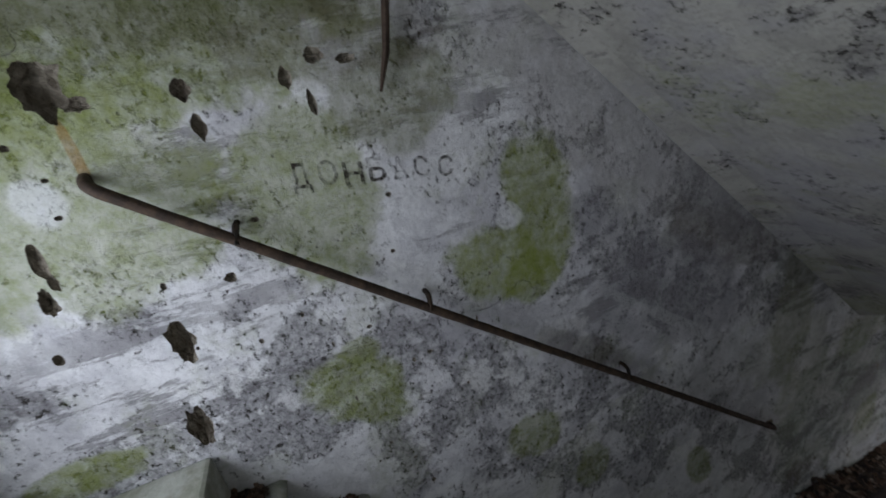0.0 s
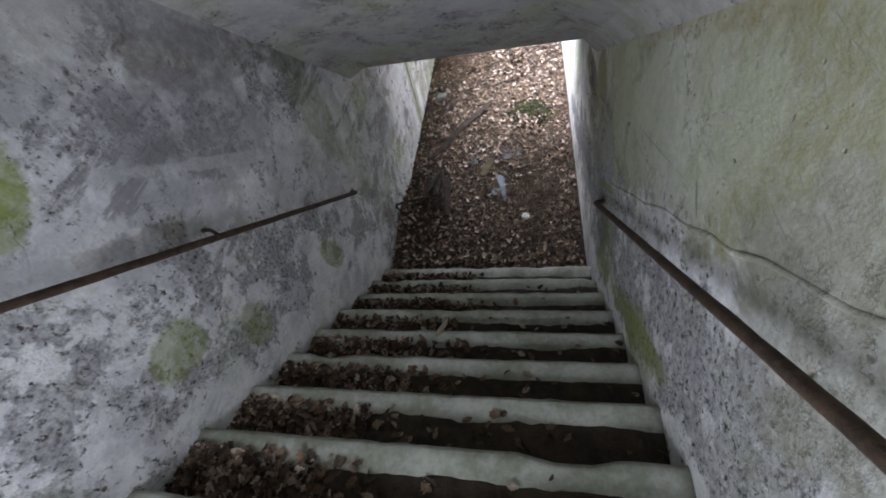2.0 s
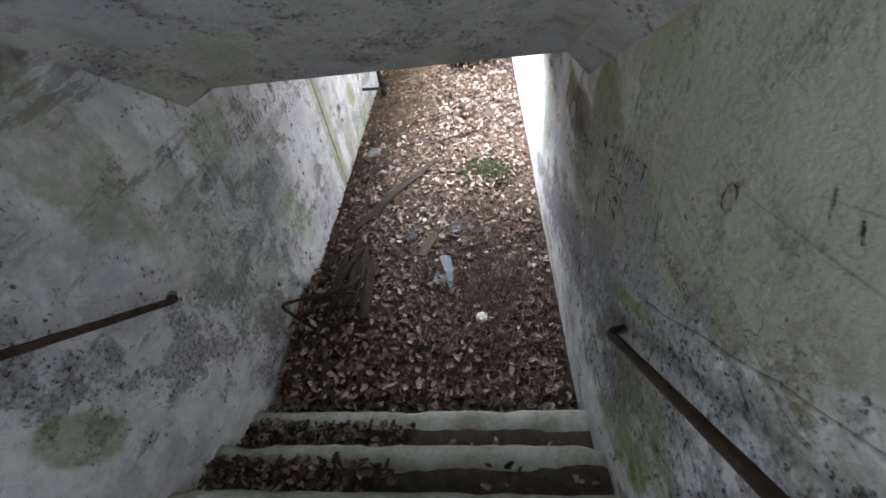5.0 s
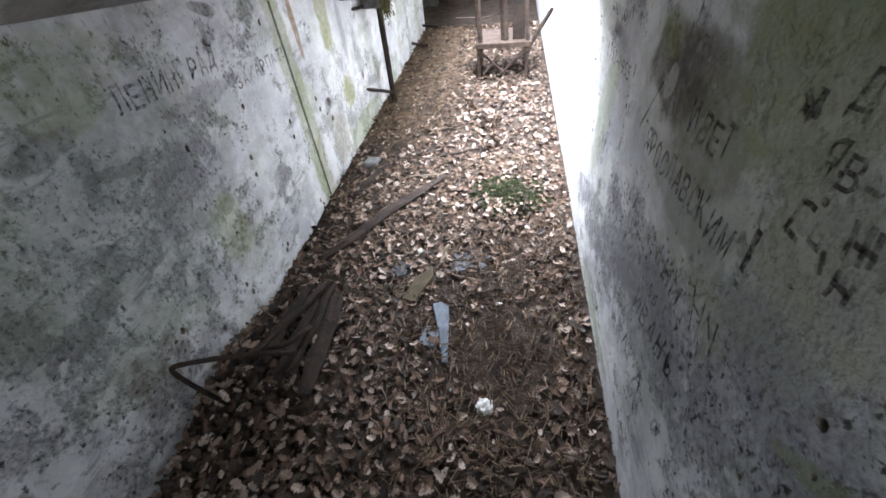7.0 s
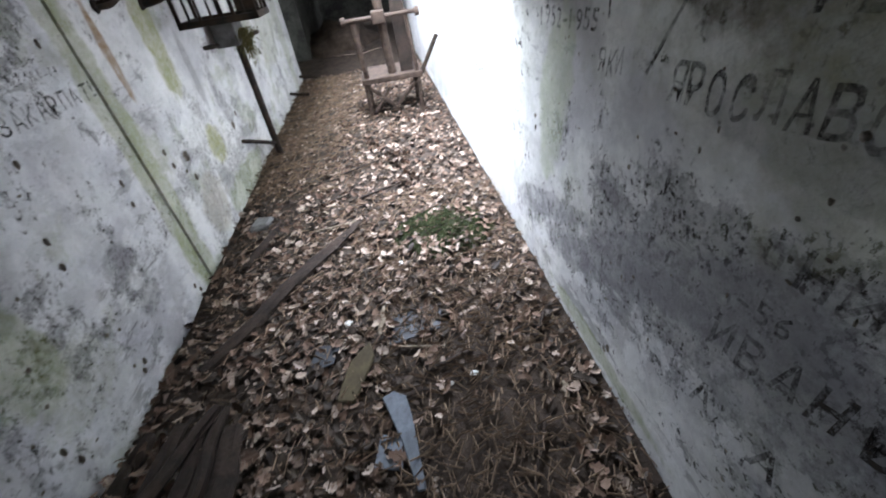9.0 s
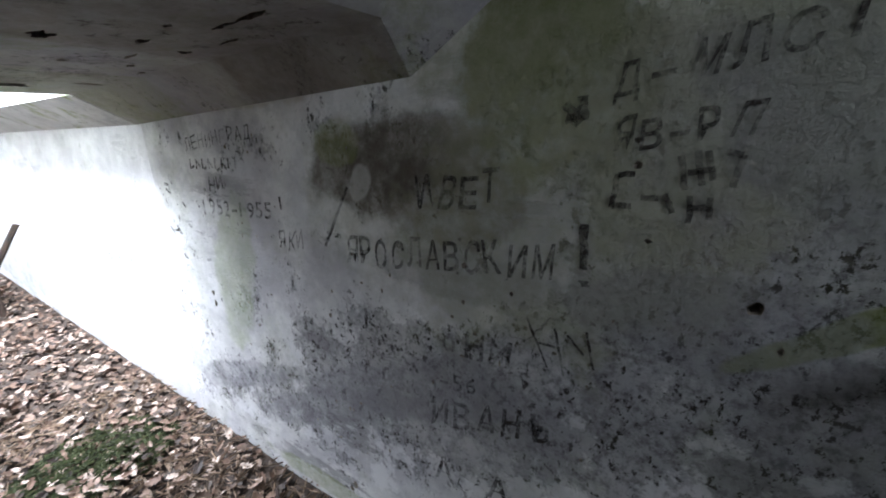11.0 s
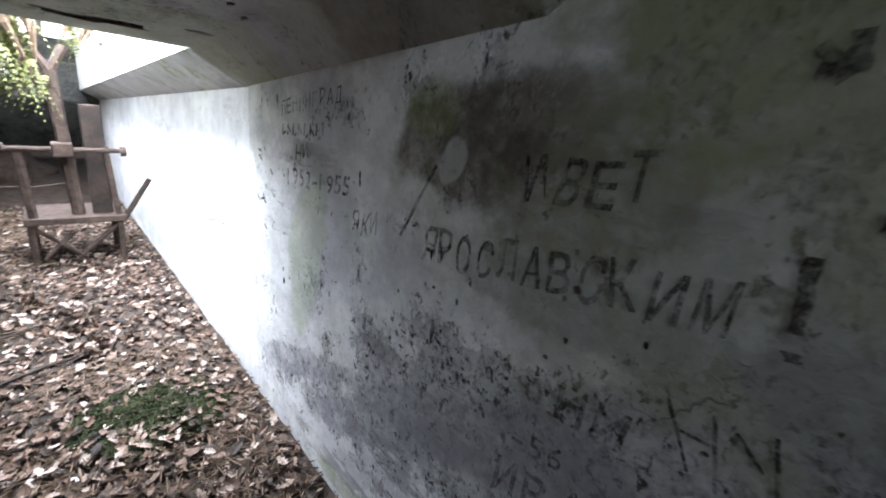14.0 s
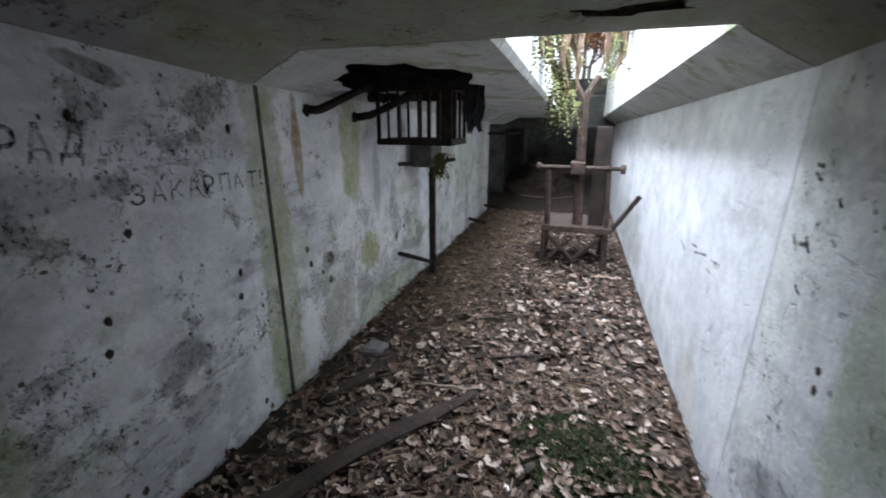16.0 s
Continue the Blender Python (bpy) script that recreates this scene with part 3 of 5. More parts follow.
rising = [(x, y, z + (Y_BREAK - Y_BACK) * (0.90 - 0.26 * max(0.0, min(1.0, x / W)))) for x, y, z in ceiling_section(0, Y_BACK)]
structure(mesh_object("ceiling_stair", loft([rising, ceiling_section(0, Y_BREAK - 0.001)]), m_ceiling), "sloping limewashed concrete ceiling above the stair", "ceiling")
def trench_roof(profile, y0, y1):
    """A roof slab whose underside falls along the trench."""
    bm = prism(profile, y0, y1)
    for v in bm.verts:
        if v.co.z < 1.8:
            v.co.z -= FALL * (v.co.y - Y_OPEN)
    return bm


left_roof = mesh_object("ceiling_trench_left", trench_roof([(-1.3, 1.515), (0.0, 1.515), (CH + 0.05, H), (0.99, H), (1.015, H + 0.03), (1.015, 2.42), (-1.3, 2.42)], Y_OPEN, Y_END), m_roof)
structure(left_roof, "broken concrete roof with chamfered edge beside the slot", "ceiling")
c = bmesh.new()
bmesh.ops.create_icosphere(c, subdivisions=3, radius=1)
for v in c.verts:
    k = 1 + 0.5 * noise.noise(v.co * 2.2)
    v.co = Vector((0.37 + v.co.x * 0.36 * k, 3.22 + v.co.y * 0.42 * k, 1.74 + v.co.z * 0.35))
# near-black lining puts the shade inside both holes into their colour
cut(left_roof, [c, box((0.06, 6.0, 1.40), (0.18, 6.18, 1.52))], m_felt_hole_shade)
structure(mesh_object("ceiling_trench_right", trench_roof([(W + THICK, 1.515), (W, 1.515), (1.69, H), (1.70, 2.42), (W + THICK, 2.42)], Y_OPEN, Y_END), m_roof), "mossy chamfered concrete roof edge beside the slot", "ceiling")
# roof and end wall carry the same painted-in shade
structure(mesh_object("ceiling_far", box((-1.0, Y_END, 1.25), (W + THICK, 11.9, 1.80), 0.03), m_far_shade), "low concrete roof over the far passage", "ceiling")
structure(mesh_object("wall_end", box((-1.0, 12.6, -0.5), (W + THICK, 13.0, 2.4)), m_far_shade), "concrete end wall of the far passage, coloured dark for shade", "wall")

# ---- landing and entrance ----
structure(mesh_object("wall_back_left", box((-THICK, Y_BACK - 0.4, 1.8), (0.28, Y_BACK, 6.2)), m_right), "limewashed door jamb beside the landing", "wall")
structure(mesh_object("wall_back_right", box((W - 0.28, Y_BACK - 0.4, 1.8), (W + THICK, Y_BACK, 6.2)), m_right), "limewashed door jamb beside the landing", "wall")
structure(mesh_object("wall_back_top", box((0.28, Y_BACK - 0.4, 4.2), (W - 0.28, Y_BACK, 6.2)), m_right), "concrete lintel over the entrance", "wall")
structure(mesh_object("floor_landing", box((0, Y_BACK, 1.6), (W, -2.62, 2.60), 0.015), m_step), "grey concrete landing at the head of the stair", "floor")
structure(mesh_object("door_sill", box((0.0, Y_BACK - 0.42, 1.7), (W, Y_BACK + 0.1, 2.78), 0.02), m_step), "raised concrete door sill", "sill")

# ---- stair: each worn step is a piece of its own ----
stair = structure(new("stair"), "worn concrete stair with chipped nosings and fallen leaves", "stair")
for k in range(STEPS):
    y1, z1 = Y_FOOT - TREAD * k, Z_FOOT + RISE * k
    bm = bmesh.new()
    nx, prof = 44, ((0.0, -0.30), (0.0, -0.075), (0.022, -0.045), (0.030, -0.018), (0.012, -0.003), (-0.02, 0.0), (-TREAD - 0.06, 0.0), (-TREAD - 0.06, -0.30))
    rows = []
    for i in range(nx + 1):
        x = W * i / nx
        wear = max(0.0, noise.noise(Vector((x * 2.3, k * 5.1, 0.3))) - 0.18) * 0.05 + 0.004 * noise.noise(Vector((x * 14, k * 3.3, 2)))
        rows.append([bm.verts.new((x, y1 + dy - (wear * 1.6 if -0.06 < dz < -0.001 else 0), z1 + dz - (wear if dz > -0.05 and dy > -0.1 else 0) + 0.004 * noise.noise(Vector((x * 6, k, dy * 9))))) for dy, dz in prof])
    for a, b in zip(rows, rows[1:]):
        for j in range(len(prof)):
            bm.faces.new((a[j], b[j], b[(j + 1) % len(prof)], a[(j + 1) % len(prof)]))
    bm.faces.new(rows[0][::-1])
    bm.faces.new(rows[-1])
    bmesh.ops.recalc_face_normals(bm, faces=bm.faces[:])
    step = part("step", bm, m_step, stair, smooth=True)
    # wet silt lies on the inner part of each tread
    bm = bmesh.new()
    rows = []
    for i in range(61):
        x = 0.003 + (W - 0.006) * i / 60
        edge = 0.075 + 0.022 * noise.noise(Vector((x * 3.1, k * 4.7, 1))) + 0.012 * noise.noise(Vector((x * 17, k, 5)))
        rows.append([bm.verts.new((x, y1 - edge - (TREAD + 0.015 - edge) * t, z1 + h + 0.005 * noise.noise(Vector((x * 9, t * 3, k))))) for t, h in ((0.0, -0.004), (0.06, 0.007), (0.5, 0.011), (1.0, 0.022))])
    for a, b in zip(rows, rows[1:]):
        for j in range(3):
            bm.faces.new((a[j], b[j], b[j + 1], a[j + 1]))
    part("silt", bm, m_silt, step, "dark wet silt on the tread", smooth=True)

# ---- passage floor and the earth outside ----
def mound(x, y):
    """Height of the leaf mould piled up against the left wall beyond the stair."""
    return 0.22 * math.exp(-((x - 0.22) / 0.30) ** 2 - ((y - 0.80) / 0.40) ** 2)



bm = bmesh.new()
nx, ny = 36, 200
grid = [[bm.verts.new((-0.3 + (W + 0.5) * i / nx, -0.15 + 14.2 * j / ny, 0)) for i in range(nx + 1)] for j in range(ny + 1)]
for row in grid:
    for v in row:
        edge = min(abs(v.co.x), abs(W - v.co.x))
        v.co.z = 0.018 * noise.noise(v.co * 3.1) + 0.010 * noise.noise(v.co * 11) + 0.02 * max(0, 0.25 - edge) + max(0, v.co.y - 8) * 0.04 + mound(v.co.x, v.co.y)
for a, b in zip(grid, grid[1:]):
    for i in range(nx):
        bm.faces.new((a[i], a[i + 1], b[i + 1], b[i]))
structure(mesh_object("floor", bm, m_soil, smooth=True), "dark earth floor of the passage under fallen leaves", "floor")


# ---- handrails ----
def handrail(label, ends, wall_x, stubs):
    rail = tagged(new("handrail"), label, "handrail", "stair handrails")
    top, bottom = ends
    off = -0.06 if wall_x > 1 else 0.06
    line = bend([(wall_x - off * 0.4, top[1] - 0.02, top[2] + 0.02), (top[0], top[1], top[2])] + [(bottom[0], bottom[1], bottom[2]), (wall_x - off * 0.4, bottom[1] + 0.03, bottom[2] - 0.02)], r=0.035)
    full = []
    for a, b in zip(line, line[1:]):
        n = max(1, int((b - a).length / 0.06))
        full += [a.lerp(b, i / n) for i in range(n)]
    part("bar", tube_points(full + [line[-1]], 0.0155, 10, 0.12), m_rail, rail, smooth=True)
    for y, z in stubs:
        part("bracket", tube_points(bend([(wall_x - off * 0.4, y, z + 0.035), (wall_x + off * 0.8, y, z + 0.04), (wall_x + off * 1.2, y - 0.01, z - 0.005)], r=0.02), 0.009, 7, 0.3), m_iron, rail, "rusted iron bracket")
    part("collar", pit(wall_x + off * 0.1, bottom[1] + 0.03, bottom[2] - 0.02, 0.032, 0.032, 0.010, 3), m_spall, rail, "crumbling plaster collar")
    return rail


handrail("rusty brown iron pipe handrail fixed along the stair wall", ((0.06, -2.56, 3.466), (0.06, 0.148, 1.182)), 0.0, ((-2.30, 3.25), (-1.83, 2.86), (-1.0, 2.16)))
handrail("rusty brown iron pipe handrail ending in the plastered wall", ((W - 0.07, -2.45, 3.27), (W - 0.07, -0.07, 1.17)), W, ())

# ---- broken plaster lip above the right-hand rail ----
lip = []
for i in range(46):
    t = i / 45
    y = -0.10 - 2.2 * t
    lip.append((W + 0.004, y, 1.02 + (0.30 - y) * 0.87 + 0.025 * noise.noise(Vector((y * 5, 0, 2))) + 0.010 * noise.noise(Vector((y * 23, 3, 2)))))
structure(mesh_object("trim_plaster_lip", tube_points(lip, [0.010 + 0.005 * noise.noise(Vector((i * 0.6, 7, 1))) for i in range(46)], 7, 0.5), m_right, smooth=True), "ragged plaster edge above the rusty handrail", "plaster")

# ---- iron strap and bent rod ----
strap = tagged(new("iron_strap"), "narrow rusted iron strap hanging on the stair wall", "strap")
part("strap", tube_points([(0.03, -1.74, 4.06), (0.03, -1.755, 3.80), (0.028, -1.79, 3.64), (0.02, -1.828, 3.54)], [0.014, 0.014, 0.011, 0.005], 6, 0.4), m_rust, strap)
part("nail", tube_points([(-0.02, -1.76, 3.78), (0.05, -1.76, 3.78)], 0.006, 6), m_iron, strap, "iron nail")
rod = tagged(new("bent_rod"), "black iron rod bent over, sticking out of the leaves", "iron rod")
part("bar", tube_points(bend([(0.24, 0.60, 0.16), (0.15, 0.58, 0.40), (0.09, 0.59, 0.505), (0.20, 0.63, 0.50), (0.40, 0.72, 0.45), (0.47, 0.80, 0.33), (0.45, 0.90, 0.20)], r=0.05), 0.011, 8, 0.3), m_iron, rod, smooth=True)

loop = tagged(new("iron_loop"), "black iron bar bent into a loop on rotten boards", "iron rod")
part("bar", tube_points(bend([(0.34, 0.84, 0.22), (0.36, 0.80, 0.36), (0.46, 0.80, 0.38), (0.50, 0.92, 0.34), (0.46, 1.02, 0.24), (0.40, 1.05, 0.16)], r=0.05), 0.011, 8, 0.3), m_iron, loop, smooth=True)

# ---- rotten wood ----
def timber(length, width, height, seed, material, taper=0.75):
    """A split, weathered length of wood along its own y axis, foot at the origin."""
    bm = bmesh.new()
    n, k = 22, 10
    rings = []
    for i in range(n + 1):
        t = i / n
        s = 1 - (1 - taper) * abs(2 * t - 1) ** 3
        ring = []
        for j in range(k):
            a = 2 * math.pi * j / k
            q = 1 + 0.55 * noise.noise(Vector((math.cos(a) * 2.5, t * length * 7, math.sin(a) * 1.5 + seed * 7))) + 0.2 * noise.noise(Vector((j * 3.1, t * 2, seed)))
            cx, cz = math.cos(a), math.sin(a)
            sq = 1 / max(abs(cx), abs(cz)) ** 0.6
            ring.append(bm.verts.new((cx * sq * width / 2 * s * q + 0.02 * noise.noise(Vector((t * 3, seed, 0))), t * length + 0.03 * noise.noise(Vector((j, seed, i // n))), height / 2 + cz * sq * height / 2 * s * q)))
        rings.append(ring)
    for r0, r1 in zip(rings, rings[1:]):
        for j in range(k):
            bm.faces.new((r0[j], r0[(j + 1) % k], r1[(j + 1) % k], r1[j]))
    bm.faces.new(rings[0][::-1])
    bm.faces.new(rings[-1])
    bmesh.ops.recalc_face_normals(bm, faces=bm.faces[:])
    return bm


def lay(ob, a, b, z0=0.0, z1=None, roll=0.0):
    """Lay a thing that is long in y from a towards b."""
    d = Vector((b[0] - a[0], b[1] - a[1], (z1 if z1 is not None else z0) - z0))
    ob.matrix_world = Matrix.Translation((a[0], a[1], z0)) @ d.to_track_quat("Y", "Z").to_matrix().to_4x4() @ pose(0, 0, 0, 0, roll, 0)
    return ob


log = tagged(lay(mesh_object("timber", timber(1.28, 0.09, 0.055, 1, m_wood, 0.5), m_wood), (0.187, 1.71), (0.905, 2.75)), "long split rotten brown timber lying on leaves", "timber")
tagged(lay(mesh_object("timber", timber(0.55, 0.07, 0.04, 2, m_wood, 0.6), m_wood, smooth=True), (0.20, 2.45), (0.36, 2.95)), "short grey rotten board beside the wall", "timber")
for k, (a, b, w, h, z0, z1, roll) in enumerate((((0.55, 0.66), (0.47, 1.28), 0.085, 0.035, 0.20, 0.10, 12), ((0.43, 0.70), (0.37, 1.34), 0.06, 0.045, 0.25, 0.11, 0), ((0.34, 0.72), (0.26, 1.32), 0.06, 0.045, 0.28, 0.11, 8),
                                                ((0.26, 0.74), (0.40, 1.36), 0.04, 0.04, 0.30, 0.15, 0), ((0.48, 0.72), (0.44, 1.30), 0.035, 0.045, 0.26, 0.14, 0), ((0.20, 0.72), (0.14, 1.28), 0.05, 0.05, 0.27, 0.10, 0))):
    tagged(lay(mesh_object("rotten_board", timber(0.68, w, h, 10 + k, m_wood, 0.7), m_wood), a, b, z0, z1, roll), "dark rotten board in a heap beside the wall", "board", "heap of rotten boards")
stick_wood = plain("pale_dry_wood", (0.24, 0.20, 0.15), (0.12, 0.09, 0.06), 20, 0.9)
for k, (a, b, w, z, lab) in enumerate((((1.04, 1.63), (1.31, 1.57), 0.012, 0.02, "thin pale stick on the earth"), ((1.02, 1.71), (1.04, 1.91), 0.022, 0.02, "pale splintered stick on the earth"), ((1.10, 1.87), (1.24, 1.81), 0.014, 0.02, "grey splintered stick on the earth"),
                                      ((0.98, 1.37), (1.22, 1.36), 0.02, 0.02, "dark broken stick on the earth"), ((1.22, 1.45), (1.42, 1.53), 0.018, 0.02, "brown broken stick on the earth"), ((1.56, 1.59), (1.74, 1.51), 0.014, 0.02, "brown twig on the earth"),
                                      ((1.70, 1.51), (1.80, 1.65), 0.016, 0.02, "brown twig beside the wall"), ((1.55, 1.78), (1.68, 1.75), 0.014, 0.02, "brown twig on the earth"), ((1.72, 1.19), (1.73, 1.27), 0.02, 0.02, "white splinter beside the wall"),
                                      ((0.9, 3.08), (1.25, 3.23), 0.02, 0.03, "dark stick on the leaves"), ((0.7, 3.53), (1.1, 3.73), 0.02, 0.03, "dark stick on the leaves"), ((0.62, 2.73), (0.9, 2.78), 0.015, 0.03, "pale stick on the leaves"),
                                      ((0.78, -1.10), (0.88, -0.88), 0.028, 1.04, "pale broken lath leaning on the stair"), ((0.52, 0.45), (0.55, 0.78), 0.02, 0.03, "brown twig in the leaves"), ((1.42, 0.78), (1.62, 1.15), 0.010, 0.02, "thin brown twig on the earth"))):
    length = (Vector(a) - Vector(b)).length
    tagged(lay(mesh_object("stick", timber(length, w, w * 0.6, 30 + k, None, 0.5), stick_wood if "pale" in lab or "white" in lab else m_wood, smooth=True), a, b, z, 1.10 if z > 0.5 else None), lab, "stick", "sticks on the floor")

# ---- small things on the floor ----
m_stone = plain("white_lime_stone", (0.72, 0.71, 0.66), (0.5, 0.48, 0.43), 14, 0.85, relief=0.7)
m_slate = plain("grey_fibre_cement", (0.16, 0.175, 0.20), (0.09, 0.10, 0.11), 10, 0.8)
m_olive = plain("mossy_brown_board", (0.075, 0.06, 0.032), (0.045, 0.035, 0.02), 12, 0.9)
m_plastic = plain("dirty_black_plastic", (0.02, 0.021, 0.025), (0.05, 0.05, 0.055), 8, 0.6)


m_rubble = plain("dirty_grey_concrete", (0.17, 0.17, 0.165), (0.09, 0.085, 0.08), 14, 0.9)


def stone(x, y, r, seed, label):
    bm = pit(0, 0, 0, r, r * 0.7, r * 1.1, seed)
    for v in bm.verts:
        v.co.z = max(v.co.z, -0.3 * r) + 0.3 * r
    ob = tagged(mesh_object("stone", bm, m_stone, smooth=False), label, "stone", "pale stones")
    ob.location = (x, y, 0.008)
    return ob


stone(1.345, 0.77, 0.040, 1, "white lump of lime on the earth")
for k, (x, y, r) in enumerate(((1.40, 1.68, 0.018), (0.86, 2.12, 0.022), (1.12, 2.30, 0.012), (1.60, 2.33, 0.014), (1.30, 1.66, 0.010), (1.5, 1.35, 0.009), (1.76, 1.53, 0.016), (1.25, 1.76, 0.010), (1.18, 1.13, 0.012), (1.66, 2.2, 0.012), (1.35, 2.55, 0.02), (1.15, 2.52, 0.02), (1.5, 2.5, 0.016))):
    stone(x, y - 0.28, r, 5 + k, "small pale stone chip among the leaves")


def flake(outline, thick, material, name, label, category, z, tilt=0.0):
    bm = bmesh.new()
    f = bm.faces.new([bm.verts.new((x, y, 0)) for x, y in outline])
    ext = bmesh.ops.extrude_face_region(bm, geom=[f])
    for v in ext["geom"]:
        if isinstance(v, bmesh.types.BMVert):
            v.co.z += thick
    bmesh.ops.recalc_face_normals(bm, faces=bm.faces[:])
    bmesh.ops.bevel(bm, geom=bm.edges[:], offset=thick * 0.3, segments=1, affect="EDGES")
    c = sum((Vector((x, y, 0)) for x, y in outline), Vector()) / len(outline)
    for v in bm.verts:
        v.co += Vector((-c.x, -c.y, 0.006 * noise.noise(v.co * 9)))
    ob = tagged(mesh_object(name, bm, material), label, category)
    ob.matrix_world = pose(c.x, c.y, z, tilt, 0, 0)
    return ob


flake([(1.015, 1.36), (1.06, 1.38), (1.11, 1.35), (1.125, 1.26), (1.145, 0.99), (1.115, 0.99), (1.08, 1.16)], 0.012, m_slate, "slate_offcut", "tapering grey cement sheet offcut on the earth", "offcut", 0.025, 3)
flake([(0.97, 1.10), (1.07, 1.07), (1.08, 1.19), (1.00, 1.22)], 0.008, m_slate, "slate_offcut", "broken flat grey cement sheet scrap on the earth", "offcut", 0.016)
flake([(0.82, 1.40), (0.90, 1.38), (0.99, 1.58), (0.97, 1.67), (0.88, 1.58)], 0.02, m_olive, "board_scrap", "olive brown mossy board scrap on the earth", "board", 0.02, 4)
flake([(1.05, 1.64), (1.3, 1.69), (1.34, 1.84), (1.12, 1.87), (1.03, 1.76)], 0.006, m_plastic, "plastic_scrap", "dirty black plastic scrap half buried in soil", "scrap", 0.012)
flake([(0.68, 1.57), (0.8, 1.60), (0.83, 1.71), (0.72, 1.72)], 0.006, m_plastic, "plastic_scrap", "dirty grey plastic scrap half buried in leaves", "scrap", 0.02)
flake([(0.14, 2.90), (0.27, 2.92), (0.30, 3.04), (0.17, 3.06)], 0.05, m_rubble, "concrete_lump", "grey broken concrete lump beside the wall", "rubble", 0.01)

# ---- iron cage lamp, arms, pole and brackets on the trench wall ----
cage = tagged(new("iron_cage"), "black rusted iron cage hanging beneath the broken roof", "cage")
cx0, cx1, cy0, cy1, cz0, cz1 = 0.12, 0.58, 3.38, 3.70, 1.25, 1.76
for z in (cz0, 1.56):
    bm = bmesh.new()
    for lo, hi in (((cx0, cy0), (cx1, cy0)), ((cx0, cy1), (cx1, cy1)), ((cx0, cy0), (cx0, cy1)), ((cx1, cy0), (cx1, cy1))):
        add_box(bm, (lo[0] - 0.012, lo[1] - 0.012, z - 0.018), (hi[0] + 0.012, hi[1] + 0.012, z + 0.018))
    part("frame", bm, m_iron, cage)
for i in range(8):
    x = cx0 + (cx1 - cx0) * i / 7
    wide = 0.012 if i not in (0, 5, 7) else 0.022
    part("bar", box((x - wide / 2, cy0 - 0.008, cz0), (x + wide / 2, cy0 + 0.008, cz1), 0.002), m_iron, cage)
for i in range(4):
    x = cx0 + (cx1 - cx0) * i / 3
    part("bar", box((x - 0.01, cy1 - 0.008, cz0), (x + 0.01, cy1 + 0.008, cz1), 0.002), m_iron, cage)
for y in (3.48, 3.59):
    part("bar", box((cx1 - 0.008, y - 0.01, cz0), (cx1 + 0.008, y + 0.01, cz1), 0.002), m_iron, cage)
# back panel is added, to fill in the black mass behind the bars
part("panel", box((cx0 + 0.01, cy1 + 0.012, 1.50), (cx1 - 0.01, cy1 + 0.03, cz1 + 0.05), 0.004), m_iron, cage, "added black backing panel behind the cage bars")
part("panel", box((0.40, cy1 - 0.05, cz0 + 0.02), (0.54, cy1 - 0.03, cz1), 0.004), m_iron, cage, "dark sheet iron panel")
for a, b, c in (((-0.03, 2.82, 1.425), (0.05, 2.86, 1.425), (0.13, 3.38, 1.60)), ((-0.03, 3.29, 1.395), (0.07, 3.32, 1.40), (0.36, 3.38, 1.52))):
    arm = tagged(new("wall_bracket"), "flat black iron arm reaching from wall to cage", "bracket", "iron arms")
    part("arm", tube_points(bend([a, b, c], r=0.03), 0.022, 6, 0.2), m_iron, arm)
    part("flange", pit(0, a[1], a[2], 0.03, 0.035, 0.02, 2), m_iron, arm, "round rusted flange")


def ragged_sheet(x0, y0, wx, wy, z0, z1, seed):
    bm = bmesh.new()
    n, k = 12, 10
    g = []
    for i in range(n + 1):
        t = i / n
        low = z0 + (z1 - z0) * 0.45 * max(0, noise.noise(Vector((t * 4, seed, 0)))) + 0.05 * noise.noise(Vector((t * 13, seed, 4)))
        g.append([bm.verts.new((x0 + wx * t + 0.03 * noise.noise(Vector((t * 3, j * 0.3, seed))), y0 + wy * t + 0.04 * noise.noise(Vector((t * 5, j * 0.4, seed + 3))), z1 + (low - z1) * j / k)) for j in range(k + 1)])
    for a, b in zip(g, g[1:]):
        for j in range(k):
            bm.faces.new((a[j], b[j], b[j + 1], a[j + 1]))
    res = bmesh.ops.solidify(bm, geom=bm.faces[:], thickness=0.006)
    return bm


tagged(mesh_object("felt_rag", ragged_sheet(0.60, 3.58, 0.10, 0.16, 1.30, 1.62, 1), m_felt_hole_shade), "torn black roofing felt hanging beside the cage", "roofing felt", "hanging felt")
tagged(mesh_object("felt_rag", ragged_sheet(0.08, 2.86, 0.34, 0.10, 1.54, 1.66, 5), m_felt_hole_shade), "torn black roofing felt hanging from the hole", "roofing felt", "hanging felt")
tagged(mesh_object("felt_rag", ragged_sheet(0.36, 2.90, 0.38, 0.3, 1.53, 1.66, 8), m_felt_hole_shade), "torn black roofing felt hanging from the hole", "roofing felt", "hanging felt")
tagged(mesh_object("felt_rag", ragged_sheet(0.10, 3.30, 0.05, 0.36, 1.48, 1.64, 9), m_felt_hole_shade), "torn black roofing felt hanging behind the cage", "roofing felt", "hanging felt")

